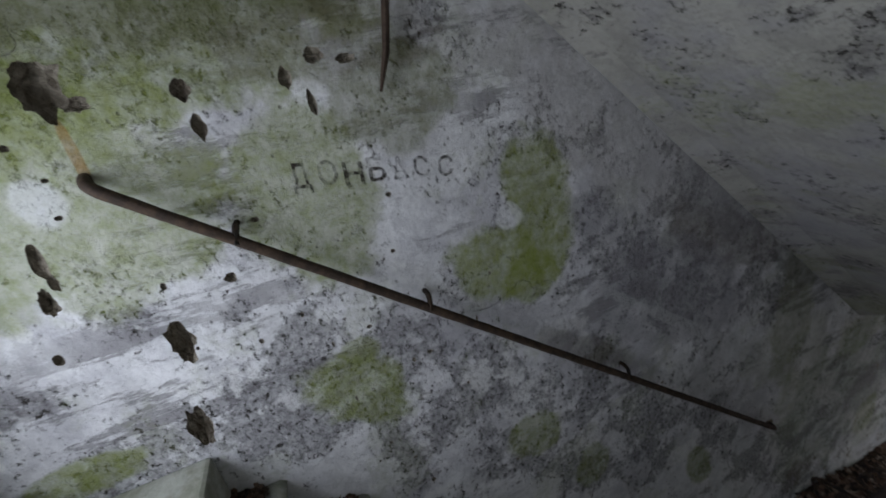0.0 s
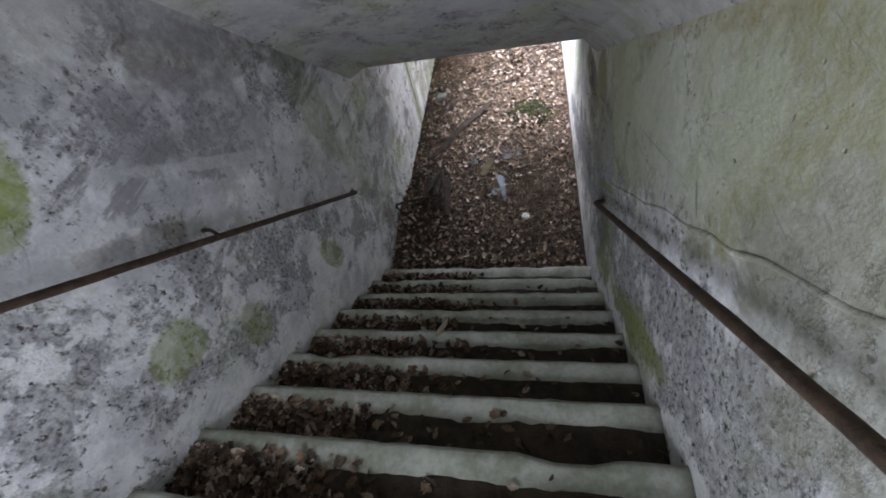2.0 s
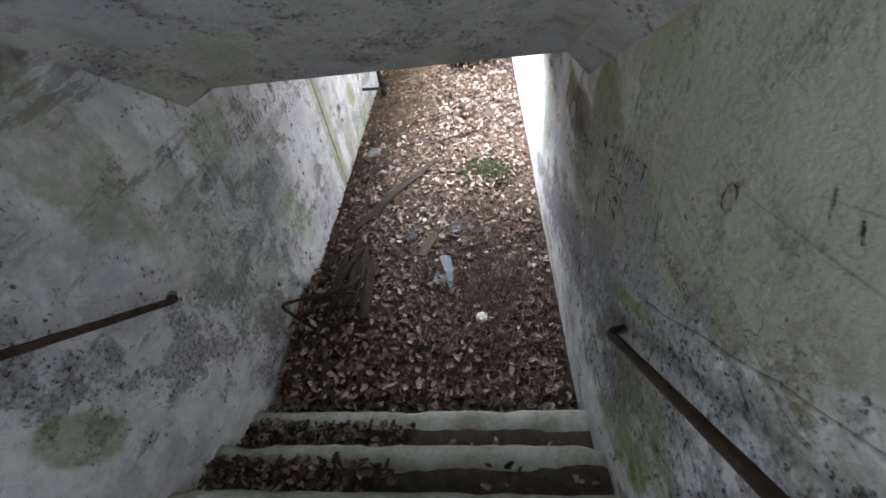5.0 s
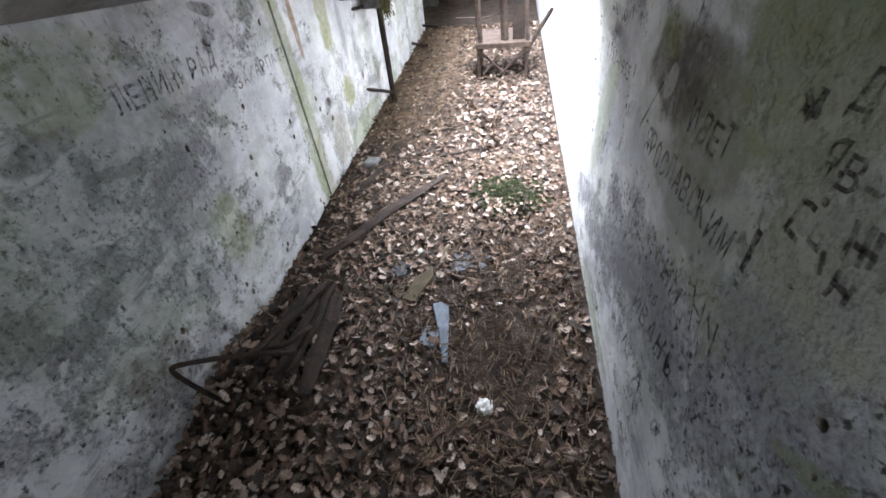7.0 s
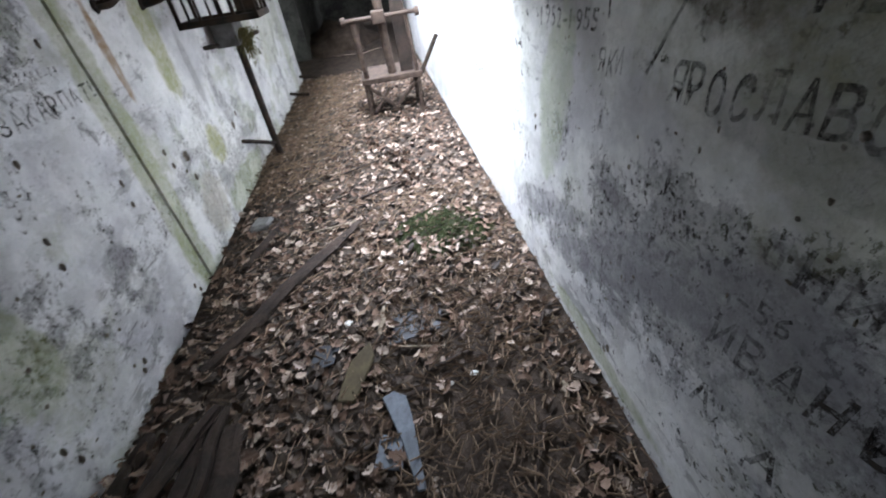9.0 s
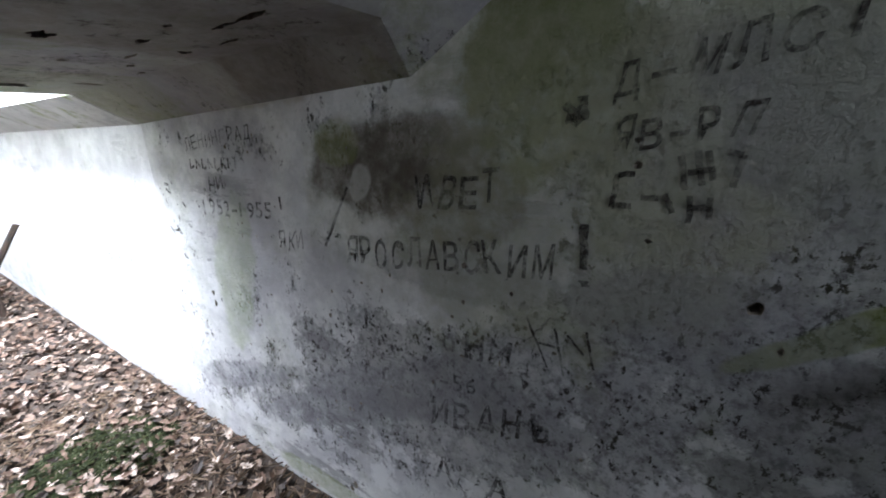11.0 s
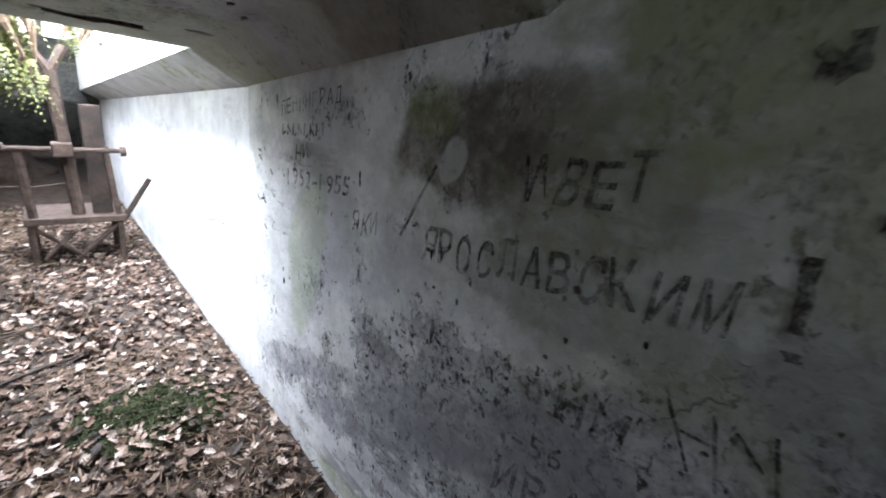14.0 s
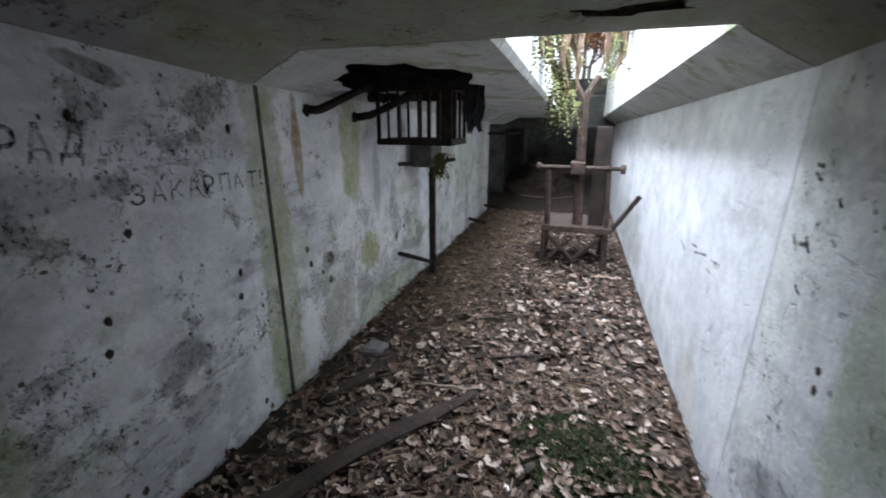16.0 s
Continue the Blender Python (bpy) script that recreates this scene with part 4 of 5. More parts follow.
pole = tagged(new("cable_pole"), "dark rusted pipe standing against the trench wall", "pipe")
part("pipe", tube_points(long_line((0.14, 4.31, -0.02), (0.15, 4.29, 1.06), 12), 0.030, 10, 0.08), m_iron, pole, smooth=True)
part("lower_bar", tube_points([(-0.02, 3.86, 0.36), (0.05, 3.96, 0.31), (0.14, 4.30, 0.15)], 0.018, 6, 0.1), m_iron, pole)
part("upper_bar", tube_points([(-0.02, 3.90, 1.06), (0.14, 4.28, 1.03), (0.27, 4.55, 1.05)], 0.016, 6, 0.1), m_iron, pole)
part("junction_box", box((0.04, 4.08, 1.02), (0.22, 4.34, 1.20), 0.012), plain("grey_cast_iron", (0.13, 0.13, 0.125), (0.06, 0.055, 0.05), 14, 0.8, 0.2), pole, "grey cast iron junction box")
rag = random.Random(44)
verts, faces = [], []
for k in range(420):
    q = Vector((0.24 + rag.gauss(0, 0.03), 4.2 + rag.gauss(0, 0.05), 1.13 - abs(rag.gauss(0, 0.09))))
    d = Vector((rag.gauss(0, 0.4), rag.gauss(0, 0.4), -1)).normalized() * rag.uniform(0.02, 0.06)
    e = Vector((rag.uniform(0.003, 0.006), rag.uniform(-0.004, 0.004), 0))
    i = len(verts)
    verts += [q - e, q + e, q + d + e * 0.3, q + d - e * 0.3]
    faces.append((i, i + 1, i + 2, i + 3))
me = bpy.data.meshes.new("moss_tuft")
me.from_pydata([tuple(v) for v in verts], [], faces)
me.materials.append(plain("olive_moss", (0.07, 0.065, 0.02), (0.15, 0.13, 0.05), 20, 0.95, island=0.4))
tagged(new("moss_tuft", me), "olive brown moss tuft hanging off the junction box", "moss", kind="stuff")
for a, b in (((-0.02, 6.2, 0.13), (0.24, 6.2, 0.08)), ((-0.02, 7.2, 0.12), (0.26, 7.2, 0.07))):
    st = tagged(new("cable_bracket"), "dark iron cable bracket low on the trench wall", "bracket", "cable brackets")
    part("bar", tube_points([a, Vector(a).lerp(Vector(b), 0.5), b], 0.022, 6, 0.15), m_iron, st)
hd = tagged(new("grab_rail"), "black iron grab bar on the wall corner", "grab rail")
part("bar", tube_points(bend([(-0.03, 7.30, 1.20), (0.18, 7.30, 1.20), (0.42, 7.45, 1.20), (0.42, 7.7, 1.20)], r=0.04), 0.022, 8, 0.1), m_iron, hd)

# ---- rusted steel stand under the slot ----
stand = tagged(new("steel_stand"), "rusted steel stand with crossbar and forked upright", "machine stand")
sx0, sx1, sy0, sy1 = 0.97, 1.53, 5.93, 6.45
for x, lean in ((sx0, -0.01), (sx1, 0.0)):
    for y in (sy0, sy1):
        part("leg", tube_points([(x + lean, y, -0.03), (x, y, 0.44)], 0.026, 6, 0.15), m_rust, stand)
part("platform", box((sx0 - 0.04, sy0 - 0.04, 0.40), (sx1 + 0.05, sy1 + 0.04, 0.46), 0.008), m_rust, stand)
for a, b in (((sx0, 0.38), (1.28, 0.06)), ((sx1, 0.38), (1.22, 0.06)), ((sx0 + 0.05, 0.08), (1.2, 0.3))):
    part("brace", tube_points([(a[0], sy0, a[1]), (b[0], sy0 + 0.02, b[1])], 0.020, 6, 0.2), m_rust, stand)
part("upright", tube_points(long_line((sx0 + 0.02, sy0 + 0.02, 0.46), (sx0 - 0.01, sy0 + 0.02, 1.06), 6), 0.032, 6, 0.12), m_rust, stand)
part("upright", tube_points(long_line((1.27, sy0 + 0.1, 0.46), (1.22, sy0 + 0.1, 1.72), 8), 0.045, 8, 0.15), m_rust, stand)
part("plate", box((1.36, sy0 + 0.08, 0.46), (1.50, sy0 + 0.13, 1.46), 0.008), m_wood, stand, "tall brown rusted plate")
part("upright", tube_points([(1.53, sy0 + 0.02, 0.46), (1.49, sy0 + 0.02, 1.1)], 0.024, 6, 0.12), m_rust, stand)
part("crossbar", tube_points(long_line((0.87, sy0, 1.06), (1.62, sy0, 1.065), 8), 0.022, 8, 0.1), m_rust, stand)
for x in (0.88, 1.61):
    part("knob", tube_points([(x - 0.02, sy0, 1.06), (x + 0.02, sy0, 1.06)], 0.045, 10), m_rust, stand)
part("clamp", box((1.16, sy0 - 0.04, 1.0), (1.29, sy0 + 0.12, 1.12), 0.012), m_rust, stand)
part("fork", tube_points([(1.22, sy0 + 0.1, 1.7), (1.13, sy0 + 0.1, 1.88)], 0.03, 6, 0.2), m_rust, stand)
part("fork", tube_points([(1.22, sy0 + 0.1, 1.7), (1.33, sy0 + 0.1, 1.92)], 0.03, 6, 0.2), m_rust, stand)
part("stay", tube_points([(1.57, sy0 + 0.02, 0.42), (1.78, sy0 + 0.02, 0.80)], 0.022, 6, 0.1), m_iron, stand, "leaning iron stay bar")
part("wire", tube_points([(0.7, sy0 + 0.2, 0.72), (1.0, sy0 + 0.2, 0.70), (1.25, sy0 + 0.2, 0.74)], 0.007, 5), m_rust, stand, "thin rusted wire")

stand.matrix_world = Matrix.Translation((0.10, -0.96, 0)) @ Matrix.Diagonal((1, 1, 0.91, 1))

# ---- dark earth heap at the far end ----
bm = bmesh.new()
bmesh.ops.create_icosphere(bm, subdivisions=4, radius=1)
for v in bm.verts:
    k = 1 + 0.3 * noise.noise(v.co * 2) + 0.08 * noise.noise(v.co * 9)
    v.co = Vector((0.5 + v.co.x * 0.75 * k, 9.8 + v.co.y * 0.8 * k, v.co.z * 0.5 * k))
tagged(mesh_object("soil_mound", bm, m_soil, smooth=True), "dark heap of earth in the shaded passage", "soil mound")


# ---- leaf litter ----
def leaf_material():
    n = Nodes("dry_oak_leaf")
    g = n.t.nodes.new("ShaderNodeNewGeometry").outputs["Random Per Island"]
    r = n.t.nodes.new("ShaderNodeValToRGB")
    stops = ((0.0, (0.016, 0.010, 0.007)), (0.3, (0.05, 0.036, 0.024)), (0.52, (0.105, 0.060, 0.038)), (0.76, (0.175, 0.115, 0.08)), (0.96, (0.40, 0.32, 0.26)))
    while len(r.color_ramp.elements) < len(stops):
        r.color_ramp.elements.new(0.5)
    for e, (p, c) in zip(r.color_ramp.elements, stops):
        e.position, e.color = p, (*c, 1)
    n.t.links.new(g, r.inputs[0])
    col = n.mix(n.step(n.noise(60, 4), 0.4, 0.75, 0, 0.5), r.outputs[0], (0.05, 0.032, 0.02))
    n.bump(n.noise(90, 3), 0.4, 0.002)
    return n.done(col, 0.7)


m_leaf = leaf_material()
LOBES = (0.0, 0.30, 0.20, 0.46, 0.30, 0.50, 0.26, 0.34, 0.0)


def leaves(name, label, count, place, seed, size=(0.035, 0.075), material=None):
    """Many curled, lobed leaves in one mesh; place(rng) gives x, y, z and tilt."""
    r = random.Random(seed)
    verts, faces = [], []
    n = len(LOBES)
    for _ in range(count):
        spot = place(r)
        if spot is None:
            continue
        x, y, z, tilt = spot
        s = r.uniform(*size)
        m = Matrix.Translation((x, y, z)) @ Euler((r.gauss(0, tilt), r.gauss(0, tilt), r.uniform(0, 6.283))).to_matrix().to_4x4()
        curl, fold, wide = r.uniform(-0.5, 0.9), r.uniform(0.0, 0.6), r.uniform(0.6, 1.1)
        base = len(verts)
        for i, w in enumerate(LOBES):
            t = i / (n - 1)
            bow = curl * (t - 0.5) ** 2 * s * 1.6
            for side in (-1, 0, 1):
                q = w * wide * s * r.uniform(0.75, 1.1) * side
                verts.append(m @ Vector((q, (t - 0.5) * s * 1.25, bow + abs(q) * fold)))
        for i in range(n - 1):
            a = base + 3 * i
            faces += [(a, a + 1, a + 4, a + 3), (a + 1, a + 2, a + 5, a + 4)]
    me = bpy.data.meshes.new(name)
    me.from_pydata([tuple(v) for v in verts], [], faces)
    me.materials.append(material or m_leaf)
    ob = new(name, me)
    return tagged(ob, label, "leaves", kind="stuff")


def on_floor(r):
    x, y = r.uniform(0.02, W - 0.02), 0.03 + 7.4 * r.random() ** 1.25
    # bare trodden soil along the middle and towards the right wall near the stair
    bare = math.exp(-((x - 1.42) / 0.46) ** 2 - ((y - 1.05) / 0.85) ** 2)
    if r.random() < bare * 1.05 or (y > 3.2 and x < 0.6 and r.random() < 0.35):
        return None
    heap = 0.06 * max(0.0, 1 - abs(y - 0.25) / 0.5) * (1.2 - x / W) + 0.03 * max(0, 0.4 - x)
    return x, y, 0.012 + mound(x, y) + heap * r.random() + r.random() * 0.018, 0.32


leaves("leaf_litter", "dry brown oak leaves lying thick over the floor", 15000, on_floor, 3, (0.020, 0.058))


def on_stair(r):
    k = r.randrange(0, STEPS)
    y1, z1 = Y_FOOT - TREAD * k, Z_FOOT + RISE * k
    x = W * r.random() ** 1.7 * 0.98 + 0.02
    if r.random() < min(0.93, max(0.0, (x - 0.55 - 0.3 * noise.noise(Vector((k * 3.1, 1, 2)))) / 0.5)):
        return None
    back = r.random() ** 0.75
    y = y1 - TREAD + TREAD * 0.74 * (1 - back) + 0.03
    return x, y, z1 + 0.012 + (0.06 * back * r.random() * max(0.15, 1 - x / 1.2)), 0.42


leaves("stair_leaves", "dry brown leaves heaped against the stair risers", 12000, on_stair, 5, (0.022, 0.05))


def crumbs(name, label, count, place, seed, material, length=(0.02, 0.09), thick=0.0025):
    """Straws, twigs and needles: thin three-sided sticks in one mesh."""
    r = random.Random(seed)
    verts, faces = [], []
    for _ in range(count):
        spot = place(r)
        if spot is None:
            continue
        x, y, z = spot
        a, l, up, t = r.uniform(0, 6.283), r.uniform(*length), r.gauss(0, 0.16), thick * r.uniform(0.6, 1.6)
        d = Vector((math.cos(a), math.sin(a), up)) * l / 2
        s = Vector((-math.sin(a), math.cos(a), 0)) * t
        c = Vector((x, y, z))
        b = len(verts)
        for e in (-d, d):
            verts += [c + e + s, c + e - s, c + e + Vector((0, 0, t * 1.6))]
        faces += [(b, b + 1, b + 4, b + 3), (b + 1, b + 2, b + 5, b + 4), (b + 2, b, b + 3, b + 5)]
    me = bpy.data.meshes.new(name)
    me.from_pydata([tuple(v) for v in verts], [], faces)
    me.materials.append(material)
    return tagged(new(name, me), label, "plant litter", kind="stuff")


m_twig = plain("brown_twig", (0.10, 0.065, 0.04), (0.22, 0.16, 0.11), 30, 0.9, island=0.5)
m_straw = plain("brown_straw", (0.17, 0.12, 0.075), (0.10, 0.065, 0.04), 20, 0.85, island=0.4)
crumbs("twig_litter", "fine brown twigs and needles strewn over dark soil", 5200, lambda r: (r.gauss(1.4, 0.35) if r.random() < 0.6 else r.uniform(0.05, W - 0.05), r.uniform(0.15, 3.1), 0.02 + 0.012 * r.random()), 8, m_twig)
crumbs("straw_litter", "brown flattened straw along the trench floor", 2600, lambda r: (abs(r.gauss(0.35, 0.35)) + 0.03, r.uniform(3.3, 7.2), 0.025 + 0.03 * r.random()), 9, m_straw, (0.05, 0.16), 0.002)



leaves("board_leaves", "dry brown leaves caught in the board heap", 200, lambda r: (lambda x, y: (x, y, mound(x, y) + 0.03 + 0.07 * r.random(), 0.5))(r.uniform(0.08, 0.6), r.uniform(0.6, 1.35)), 31, (0.025, 0.055))

# ---- moss ----
m_moss = plain("green_moss", (0.022, 0.030, 0.010), (0.055, 0.062, 0.024), 30, 0.95, island=0.5)


def in_moss(r):
    while True:
        u, v = r.uniform(-1, 1), r.uniform(-1, 1)
        if u * u + v * v + 0.5 * noise.noise(Vector((u * 2, v * 2, 5))) < 0.8:
            h = 0.05 * (1 - u * u - v * v)
            return 1.45 + u * 0.34, 2.50 + v * 0.30, max(0.0, h) * r.random() + 0.018


crumbs("moss_patch", "green moss cushion growing through the leaves", 5200, in_moss, 12, m_moss, (0.012, 0.035), 0.003)
leaves("moss_leaves", "pale dry leaves caught in the green moss", 330, lambda r: (r.gauss(1.43, 0.24), r.gauss(2.5, 0.2), 0.05, 0.3), 21, (0.025, 0.05))
for x, y, s in ((1.25, 3.66, 0.10), (1.30, 3.27, 0.08), (1.05, 4.1, 0.07)):
    leaves("leaf_clump", "dark clump of twigs and leaves on the floor", 90, lambda r: (r.gauss(x, s * 0.5), r.gauss(y, s * 0.5), 0.02 + abs(r.gauss(0, s * 0.45)), 0.9), int(x * 100), (0.03, 0.06))

# ---- ferns and roots hanging in the slot ----
m_fern = plain("hanging_fern_green", (0.06, 0.065, 0.018), (0.13, 0.135, 0.035), 14, 0.7, island=0.5)
m_root = plain("brown_root", (0.075, 0.045, 0.028), (0.16, 0.11, 0.07), 18, 0.9)


def hanging(name, x, y, z, length, spread, count, seed, lean):
    """A root mass with fronds that droops into the slot."""
    r = random.Random(seed)
    ob = tagged(new(name), "mossy roots and ferns drooping through the roof slot", "hanging plant", "plants in the slot")
    for k in range(9):
        p = Vector((x + r.gauss(0, spread * 0.5), y + r.gauss(0, spread), z + 0.1))
        drop = length * r.uniform(0.5, 1)
        pts = [p + Vector((lean * t + 0.03 * math.sin(t * 9 + k), 0.04 * math.cos(t * 7 + k), -drop * t)) for t in (0, 0.25, 0.5, 0.75, 1)]
        part("root", tube_points(pts, [0.06, 0.05, 0.036, 0.022, 0.006], 6, 0.3), m_root, ob, "twisted brown root")
    verts, faces = [], []
    for k in range(count):
        t = r.random()
        o = Vector((x + lean * t + r.gauss(0, spread * 0.6), y + r.gauss(0, spread), z - length * t * 0.8))
        a, l = r.uniform(0, 6.283), r.uniform(0.10, 0.26)
        d = Vector((math.cos(a) * 0.55, math.sin(a) * 0.55, -0.8)).normalized()
        s = d.cross(Vector((0, 0, 1))).normalized()
        for i in range(7):
            q = o + d * l * i / 7 + Vector((0, 0, -0.06 * (i / 7) ** 2))
            w = 0.019 * (1 - i / 8) * r.uniform(0.6, 1.2)
            for sg in (-1, 1):
                b = len(verts)
                verts += [q, q + s * sg * w + d * 0.012, q + s * sg * w * 0.9 + d * 0.022, q + d * 0.016]
                faces.append((b, b + 1, b + 2, b + 3))
    me = bpy.data.meshes.new("fronds")
    me.from_pydata([tuple(v) for v in verts], [], faces)
    me.materials.append(m_fern)
    fr = new("fronds", me)
    fr.parent = ob
    fr["label"] = "bright green drooping fern fronds"
    return ob


hanging("hanging_roots", 1.07, 4.1, 2.35, 1.15, 0.09, 300, 3, 0.12)
hanging("hanging_roots", 1.64, 5.4, 2.40, 0.75, 0.10, 110, 5, -0.14)
hanging("hanging_roots", 1.05, 3.5, 2.3, 0.7, 0.05, 50, 7, 0.02)

# ---- ground above and the wood around ----
bm = bmesh.new()
R = 400.0
outer = [(-R, -R), (R, -R), (R, R), (-R, R)]
hole = [(-0.9, -3.6), (W + 0.9, -3.6), (W + 0.9, 14.4), (-0.9, 14.4)]
ov, hv = [bm.verts.new((x, y, 2.43)) for x, y in outer], [bm.verts.new((x, y, 2.43)) for x, y in hole]
for i in range(4):
    bm.faces.new((ov[i], ov[(i + 1) % 4], hv[(i + 1) % 4], hv[i]))
m_ground = plain("leafy_forest_ground", (0.10, 0.07, 0.045), (0.07, 0.085, 0.03), 0.8, 0.95, relief=1.0, distance=0.05)
bmesh.ops.recalc_face_normals(bm, faces=bm.faces[:])
structure(mesh_object("ground", bm, m_ground), "forest ground with fallen leaves around the trench", "ground")
m_bark = plain("grey_brown_bark", (0.10, 0.08, 0.065), (0.20, 0.17, 0.14), 9, 0.9, relief=1.0, distance=0.02)
m_autumn = plain("autumn_orange_leaf", (0.38, 0.19, 0.06), (0.28, 0.10, 0.035), 3, 0.7, island=0.4)


def tree(x, y, height, seed):
    r = random.Random(seed)
    ob = tagged(new("tree"), "bare-limbed autumn tree with thin orange leaves", "tree", "trees above the trench")
    bm = bmesh.new()
    tips = []

    def limb(p, d, length, radius, depth):
        pts, rad = [p], [radius]
        for i in range(4):
            d = (d + Vector((r.gauss(0, 0.14), r.gauss(0, 0.14), r.gauss(0.03, 0.08)))).normalized()
            pts.append(pts[-1] + d * length / 4)
            rad.append(radius * (1 - 0.14 * (i + 1)))
        t2 = tube_points(pts, rad, 6 if depth else 10, 0.1)
        me = bpy.data.meshes.new("l")
        t2.to_mesh(me)
        t2.free()
        bm.from_mesh(me)
        bpy.data.meshes.remove(me)
        if depth == 3:
            tips.extend(pts[1:])
            return
        for k in range(4 if depth else 6):
            q = pts[r.randrange(2, 5)]
            a = r.uniform(0, 6.283)
            limb(q, (d * 0.6 + Vector((math.cos(a), math.sin(a), r.uniform(0.0, 0.6)))).normalized(), length * r.uniform(0.45, 0.65), radius * 0.42, depth + 1)

    limb(Vector((0, 0, 0)), Vector((0, 0, 1)), height * 0.55, height * 0.022, 0)
    part("trunk", bm, m_bark, ob)
    crown = leaves("crown", "", len(tips) * 5, lambda q: (*(q.choice(tips) + Vector((q.gauss(0, 0.3), q.gauss(0, 0.3), q.gauss(0, 0.25)))), 0.9), seed, (0.09, 0.16), m_autumn)
    crown.parent = ob
    crown["label"] = "thin orange autumn leaves"
    ob.location = (x, y, 2.4)
    return ob


tree(1.1, 31.0, 8.0, 1)
tree(-2.2, 40.0, 11.0, 2)
tree(3.6, 44.0, 11.0, 3)
tree(1.5, 20.0, 4.2, 4)


# ---- writing on the walls ----
def writing(text, right_wall, y, z, height, width, rise=0.0, seed=0, weight=0.006):
    """A hand-painted word on a wall: y, z is the foot of its first letter, width its whole length, rise the climb of the line."""
    r = random.Random(seed)
    n = len(text)
    word = tagged(new("wall_writing"), "word %s hand-painted in rubbed black on limewash" % text.lower().strip(".!"), "graffiti", "words on the walls")
    way = -1 if right_wall else 1
    for i, c in enumerate(text):
        if c == " ":
            continue
        data = bpy.data.curves.new("letter", "FONT")
        data.body, data.offset, data.resolution_u = c, weight, 3
        ob = new("letter", data)
        bpy.context.view_layer.update()
        me = bpy.data.meshes.new_from_object(ob)
        bpy.data.objects.remove(ob)
        xs = [v.co.x for v in me.vertices]
        w = max(xs) - min(xs)
        wide = width / n * 0.74
        sx = wide / max(w, 0.3) * r.uniform(0.92, 1.08)
        sz = height / 0.73 * r.uniform(0.92, 1.08)
        turn, lean, up = radians(r.gauss(0, 3)), r.gauss(0.05, 0.06), r.gauss(0, height * 0.05)
        bm = bmesh.new()
        bm.from_mesh(me)
        bpy.data.meshes.remove(me)
        for v in bm.verts:
            u, h = (v.co.x - min(xs)) * sx, v.co.y * sz
            u, h = u * math.cos(turn) - h * math.sin(turn) + lean * h, u * math.sin(turn) + h * math.cos(turn)
            u += width * i / n + 0.003 * noise.noise(Vector((u * 60, h * 60, seed)))
            v.co = Vector(((W - 0.0025) if right_wall else 0.0025, y + way * u, z + h + up + rise * u / width))
        part("letter", bm, m_paint, word)
    return word


def strokes(lines, right_wall, thick, name, label):
    """Plain brush strokes: each line is y, z to y, z."""
    group = tagged(new(name), label, "graffiti", "words on the walls")
    x = (W - 0.0025) if right_wall else 0.0025
    for y0, z0, y1, z1 in lines:
        n = 6
        bm = bmesh.new()
        side = Vector((0, -(z1 - z0), y1 - y0)).normalized() * thick / 2
        prev = None
        for i in range(n + 1):
            c = Vector((x, y0 + (y1 - y0) * i / n, z0 + (z1 - z0) * i / n)) + side * noise.noise(Vector((i * 0.7, y0 * 31, z0 * 17))) * 0.6
            q = side * (1 + 0.4 * noise.noise(Vector((i * 1.3, z0 * 23, 4))))
            pair = (bm.verts.new(c + q), bm.verts.new(c - q))
            if prev:
                bm.faces.new((prev[0], prev[1], pair[1], pair[0]))
            prev = pair
        part("stroke", bm, m_paint, group)
    return group


writing("ДОНБАСС", False, -2.13, 3.342, 0.066, 0.50, -0.09, 1, 0.014)
writing("ЛЕНИНГРАД", False, 1.150, 1.305, 0.095, 0.66, -0.03, 2, 0.010)
writing("ЧУ", False, 1.83, 1.262, 0.045, 0.085, -0.008, 3, 0.012)
writing("ЗАКАРПАТ!", False, 1.885, 1.118, 0.068, 0.62, -0.01, 4, 0.008)
writing("22-VII-74", False, 2.065, 1.243, 0.032, 0.26, -0.01, 18, 0.000)
strokes([(1.775, 1.28, 1.785, 1.315)], False, 0.014, "painted_dot", "short black painted dash on the wall")
writing("ИВЕТ", True, 0.935, 1.310, 0.082, 0.245, 0.035, 5, 0.013)
writing("ЯРОСЛАВСКИМ", True, 1.215, 1.103, 0.082, 0.66, 0.085, 6, 0.012)
strokes([(0.508, 1.324, 0.500, 1.224), (0.497, 1.20, 0.495, 1.186)], True, 0.018, "painted_exclamation", "black painted exclamation mark on the wall")
strokes([(1.307, 1.144, 1.19, 1.345)], True, 0.010, "painted_stroke", "long thin dark slanting stroke on the wall")
strokes([(0.012, 1.661, -0.026, 1.576)], True, 0.011, "painted_stroke", "short dark slanting stroke on the wall")
writing("Д-МЛСТ", True, 0.480, 1.572, 0.060, 0.35, 0.075, 7, 0.016)
writing("ЯВ-РП", True, 0.470, 1.472, 0.056, 0.225, 0.035, 8, 0.016)
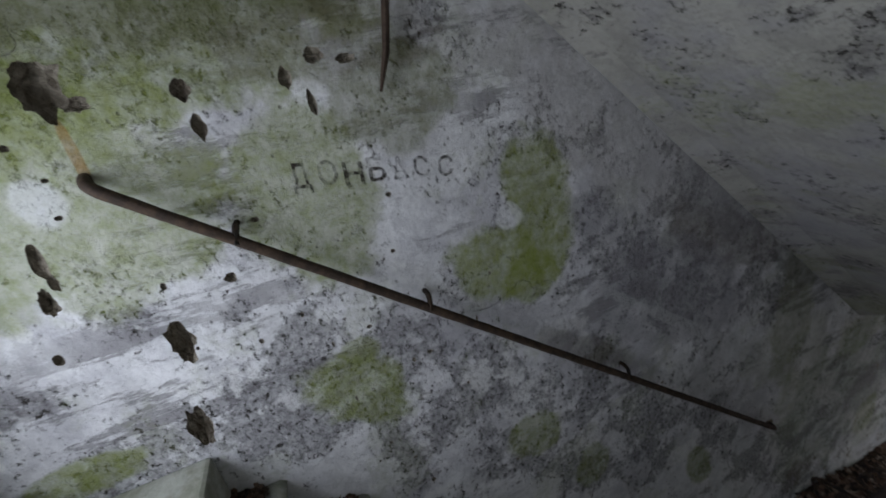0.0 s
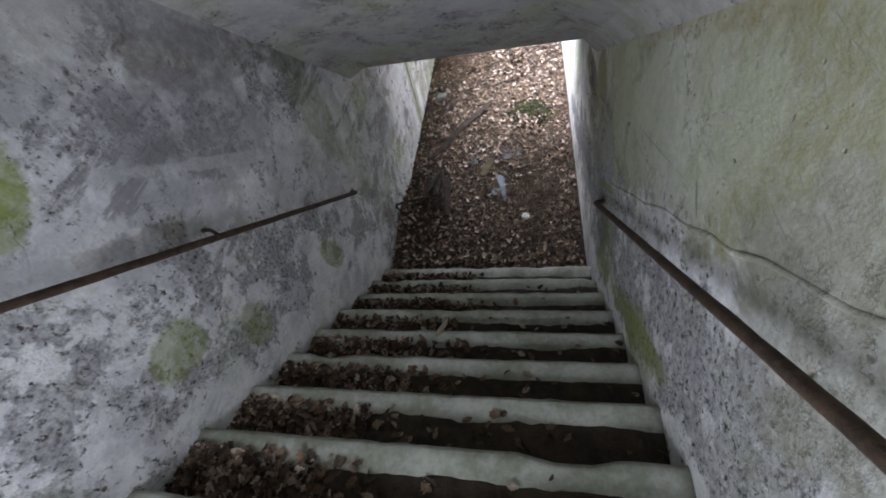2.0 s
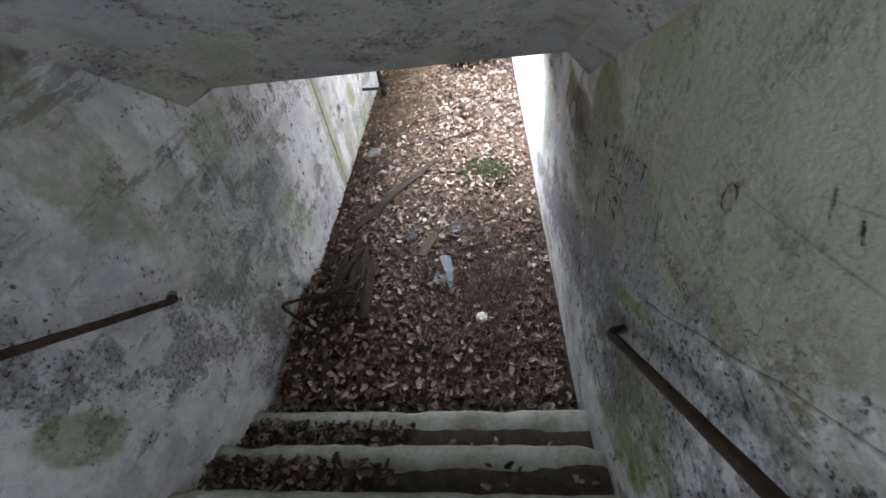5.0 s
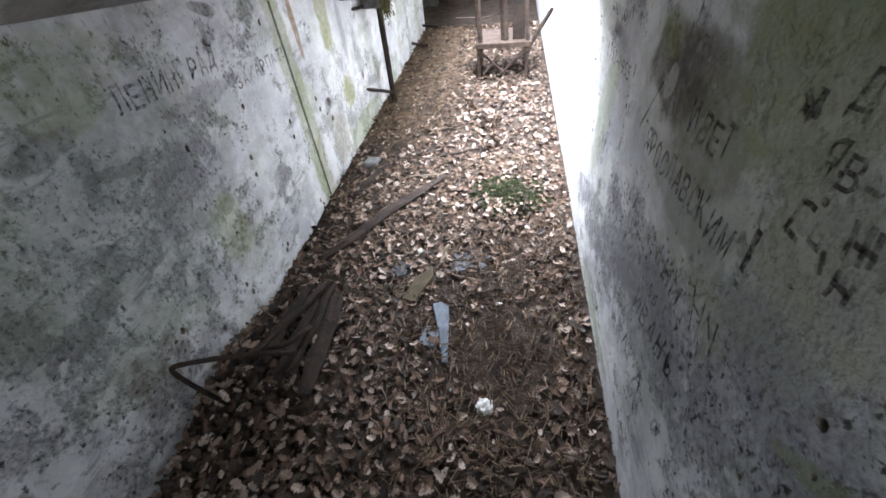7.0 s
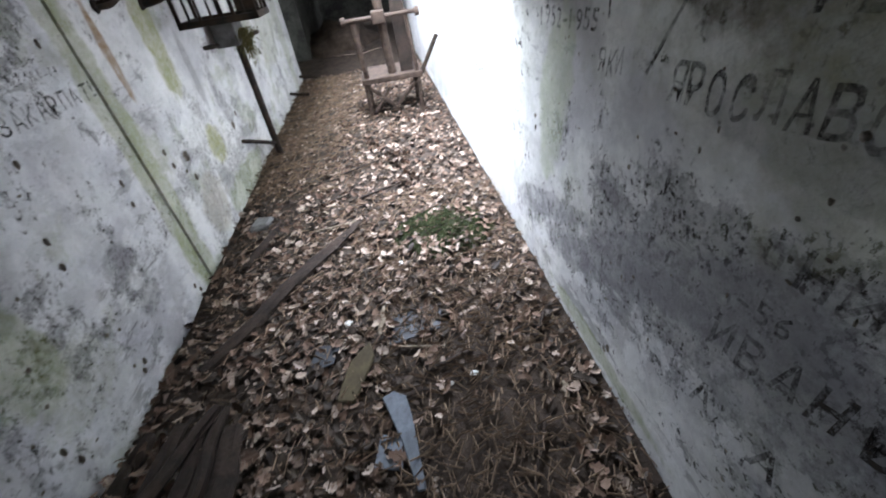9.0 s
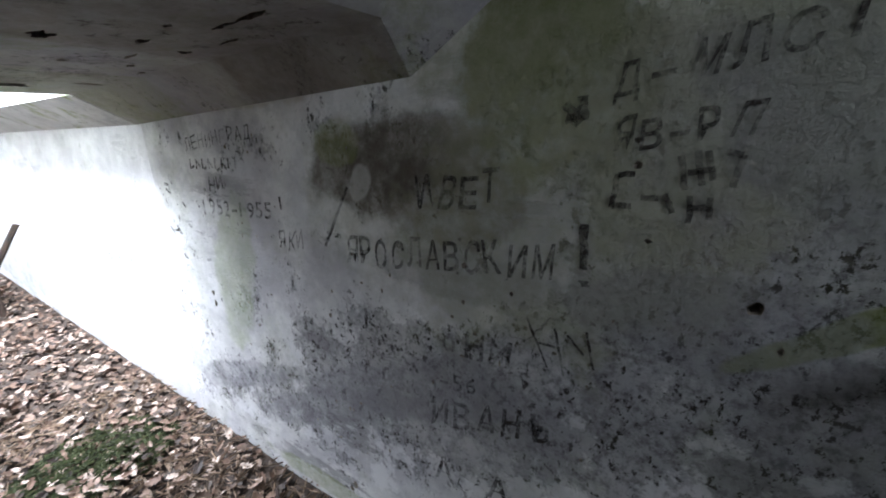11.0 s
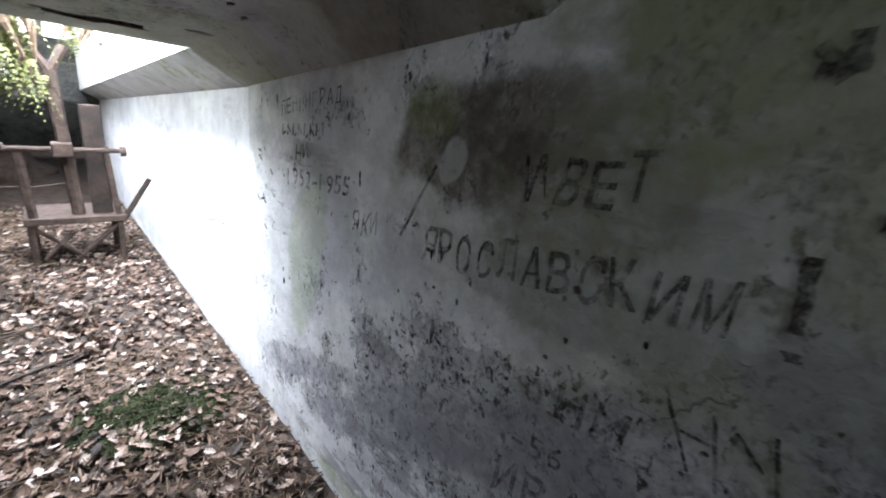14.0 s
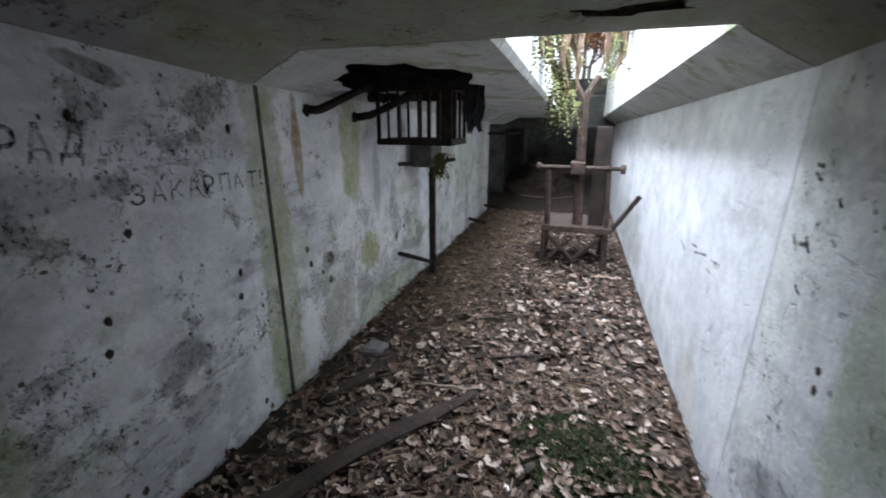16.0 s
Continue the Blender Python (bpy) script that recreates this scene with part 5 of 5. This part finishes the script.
strokes([(0.455, 1.43, 0.462, 1.365), (0.455, 1.43, 0.425, 1.432), (0.46, 1.368, 0.425, 1.372), (0.41, 1.39, 0.38, 1.39), (0.37, 1.40, 0.355, 1.365), (0.355, 1.47, 0.34, 1.41), (0.33, 1.48, 0.315, 1.42), (0.315, 1.48, 0.30, 1.43), (0.34, 1.44, 0.30, 1.45), (0.29, 1.48, 0.265, 1.475), (0.265, 1.475, 0.27, 1.42), (0.33, 1.40, 0.325, 1.35), (0.30, 1.40, 0.295, 1.36), (0.33, 1.38, 0.295, 1.38)], True, 0.011, "painted_bars", "unreadable line of thick black painted strokes")
writing("МАКЕЕВ", True, -0.083, 1.583, 0.034, 0.18, 0.012, 9, 0.013)
writing("НИ", True, 0.790, 0.908, 0.080, 0.15, 0.02, 10, 0.011)
writing("-56", True, 0.870, 0.790, 0.054, 0.13, 0.012, 11, 0.009)
writing("ИВАНЪ", True, 0.90, 0.645, 0.085, 0.38, 0.09, 12, 0.018)
writing("А А.Ф", True, 0.89, 0.435, 0.085, 0.46, 0.08, 13, 0.016)
writing("1952-1955", True, 2.02, 1.165, 0.062, 0.46, 0.035, 14, 0.010)
writing("НИ", True, 1.95, 1.27, 0.055, 0.12, 0.01, 19, 0.006)
writing("ЯКИ", True, 1.547, 1.10, 0.070, 0.145, 0.02, 15, 0.006)
writing("ЛЕНИНГРАД", True, 2.07, 1.415, 0.05, 0.45, 0.06, 20, 0.002)
strokes([(2.06 - 0.045 * k, 1.345 + 0.003 * k, 2.055 - 0.045 * k, 1.385 + 0.003 * k) for k in range(8)] + [(2.05 - 0.045 * k, 1.35 + 0.03 * (k % 2), 2.03 - 0.045 * k, 1.36) for k in range(7)], True, 0.010, "faint_marks", "faint rows of worn dark painted strokes")
strokes([(1.515, 1.285, 1.512, 1.24)], True, 0.010, "painted_stroke", "small dark upright stroke on the wall")
strokes([(1.15, 0.965, 1.148, 0.90), (1.14, 0.92, 1.11, 0.91), (1.09, 0.89, 1.075, 0.86), (1.05, 0.87, 1.04, 0.83), (1.01, 0.84, 0.99, 0.82), (0.97, 0.83, 0.95, 0.80), (0.855, 0.92, 0.825, 0.92), (0.855, 0.95, 0.855, 0.92), (0.825, 0.95, 0.825, 0.92)], True, 0.011, "faint_marks", "worn dark painted strokes on the lower wall")
strokes([(0.62, 1.08, 0.56, 0.96), (0.55, 1.07, 0.52, 0.95), (0.52, 1.06, 0.48, 1.02), (0.585, 1.02, 0.545, 1.02), (0.48, 1.08, 0.455, 0.99)], True, 0.006, "painted_bars", "smudged dark painted strokes on the wall")
strokes([(0.57, 1.56, 0.535, 1.525), (0.535, 1.575, 0.53, 1.53), (0.565, 1.535, 0.54, 1.53)], True, 0.020, "painted_bars", "black smudge of paint on the wall")
writing("С", True, -0.195, 1.865, 0.065, 0.06, 0.0, 17, 0.01)
strokes([(-0.40 - 0.06 * k, 2.07 - 0.005 * k, -0.42 - 0.06 * k, 2.03 + 0.01 * k) for k in range(4)], True, 0.007, "scratched_marks", "thin dark scratches on the stair wall")
strokes([(2.337, 1.074, 2.305, 1.034), (2.274, 1.083, 2.244, 1.045), (2.302, 1.056, 2.260, 1.065), (2.171, 1.104, 2.144, 1.091), (2.316, 1.267, 2.279, 1.264), (2.309, 1.245, 2.274, 1.227), (2.182, 1.200, 2.165, 1.180), (2.068, 1.216, 2.050, 1.189), (2.264, 0.950, 2.234, 0.930), (2.068, 0.957, 2.032, 0.964), (3.459, 0.751, 3.355, 0.724), (3.183, 0.762, 3.002, 0.799), (2.937, 0.800, 2.830, 0.812), (3.249, 0.785, 3.155, 0.796), (2.970, 0.750, 2.903, 0.748)], True, 0.012, "faint_marks", "faint worn dashes on the bright limewashed wall")
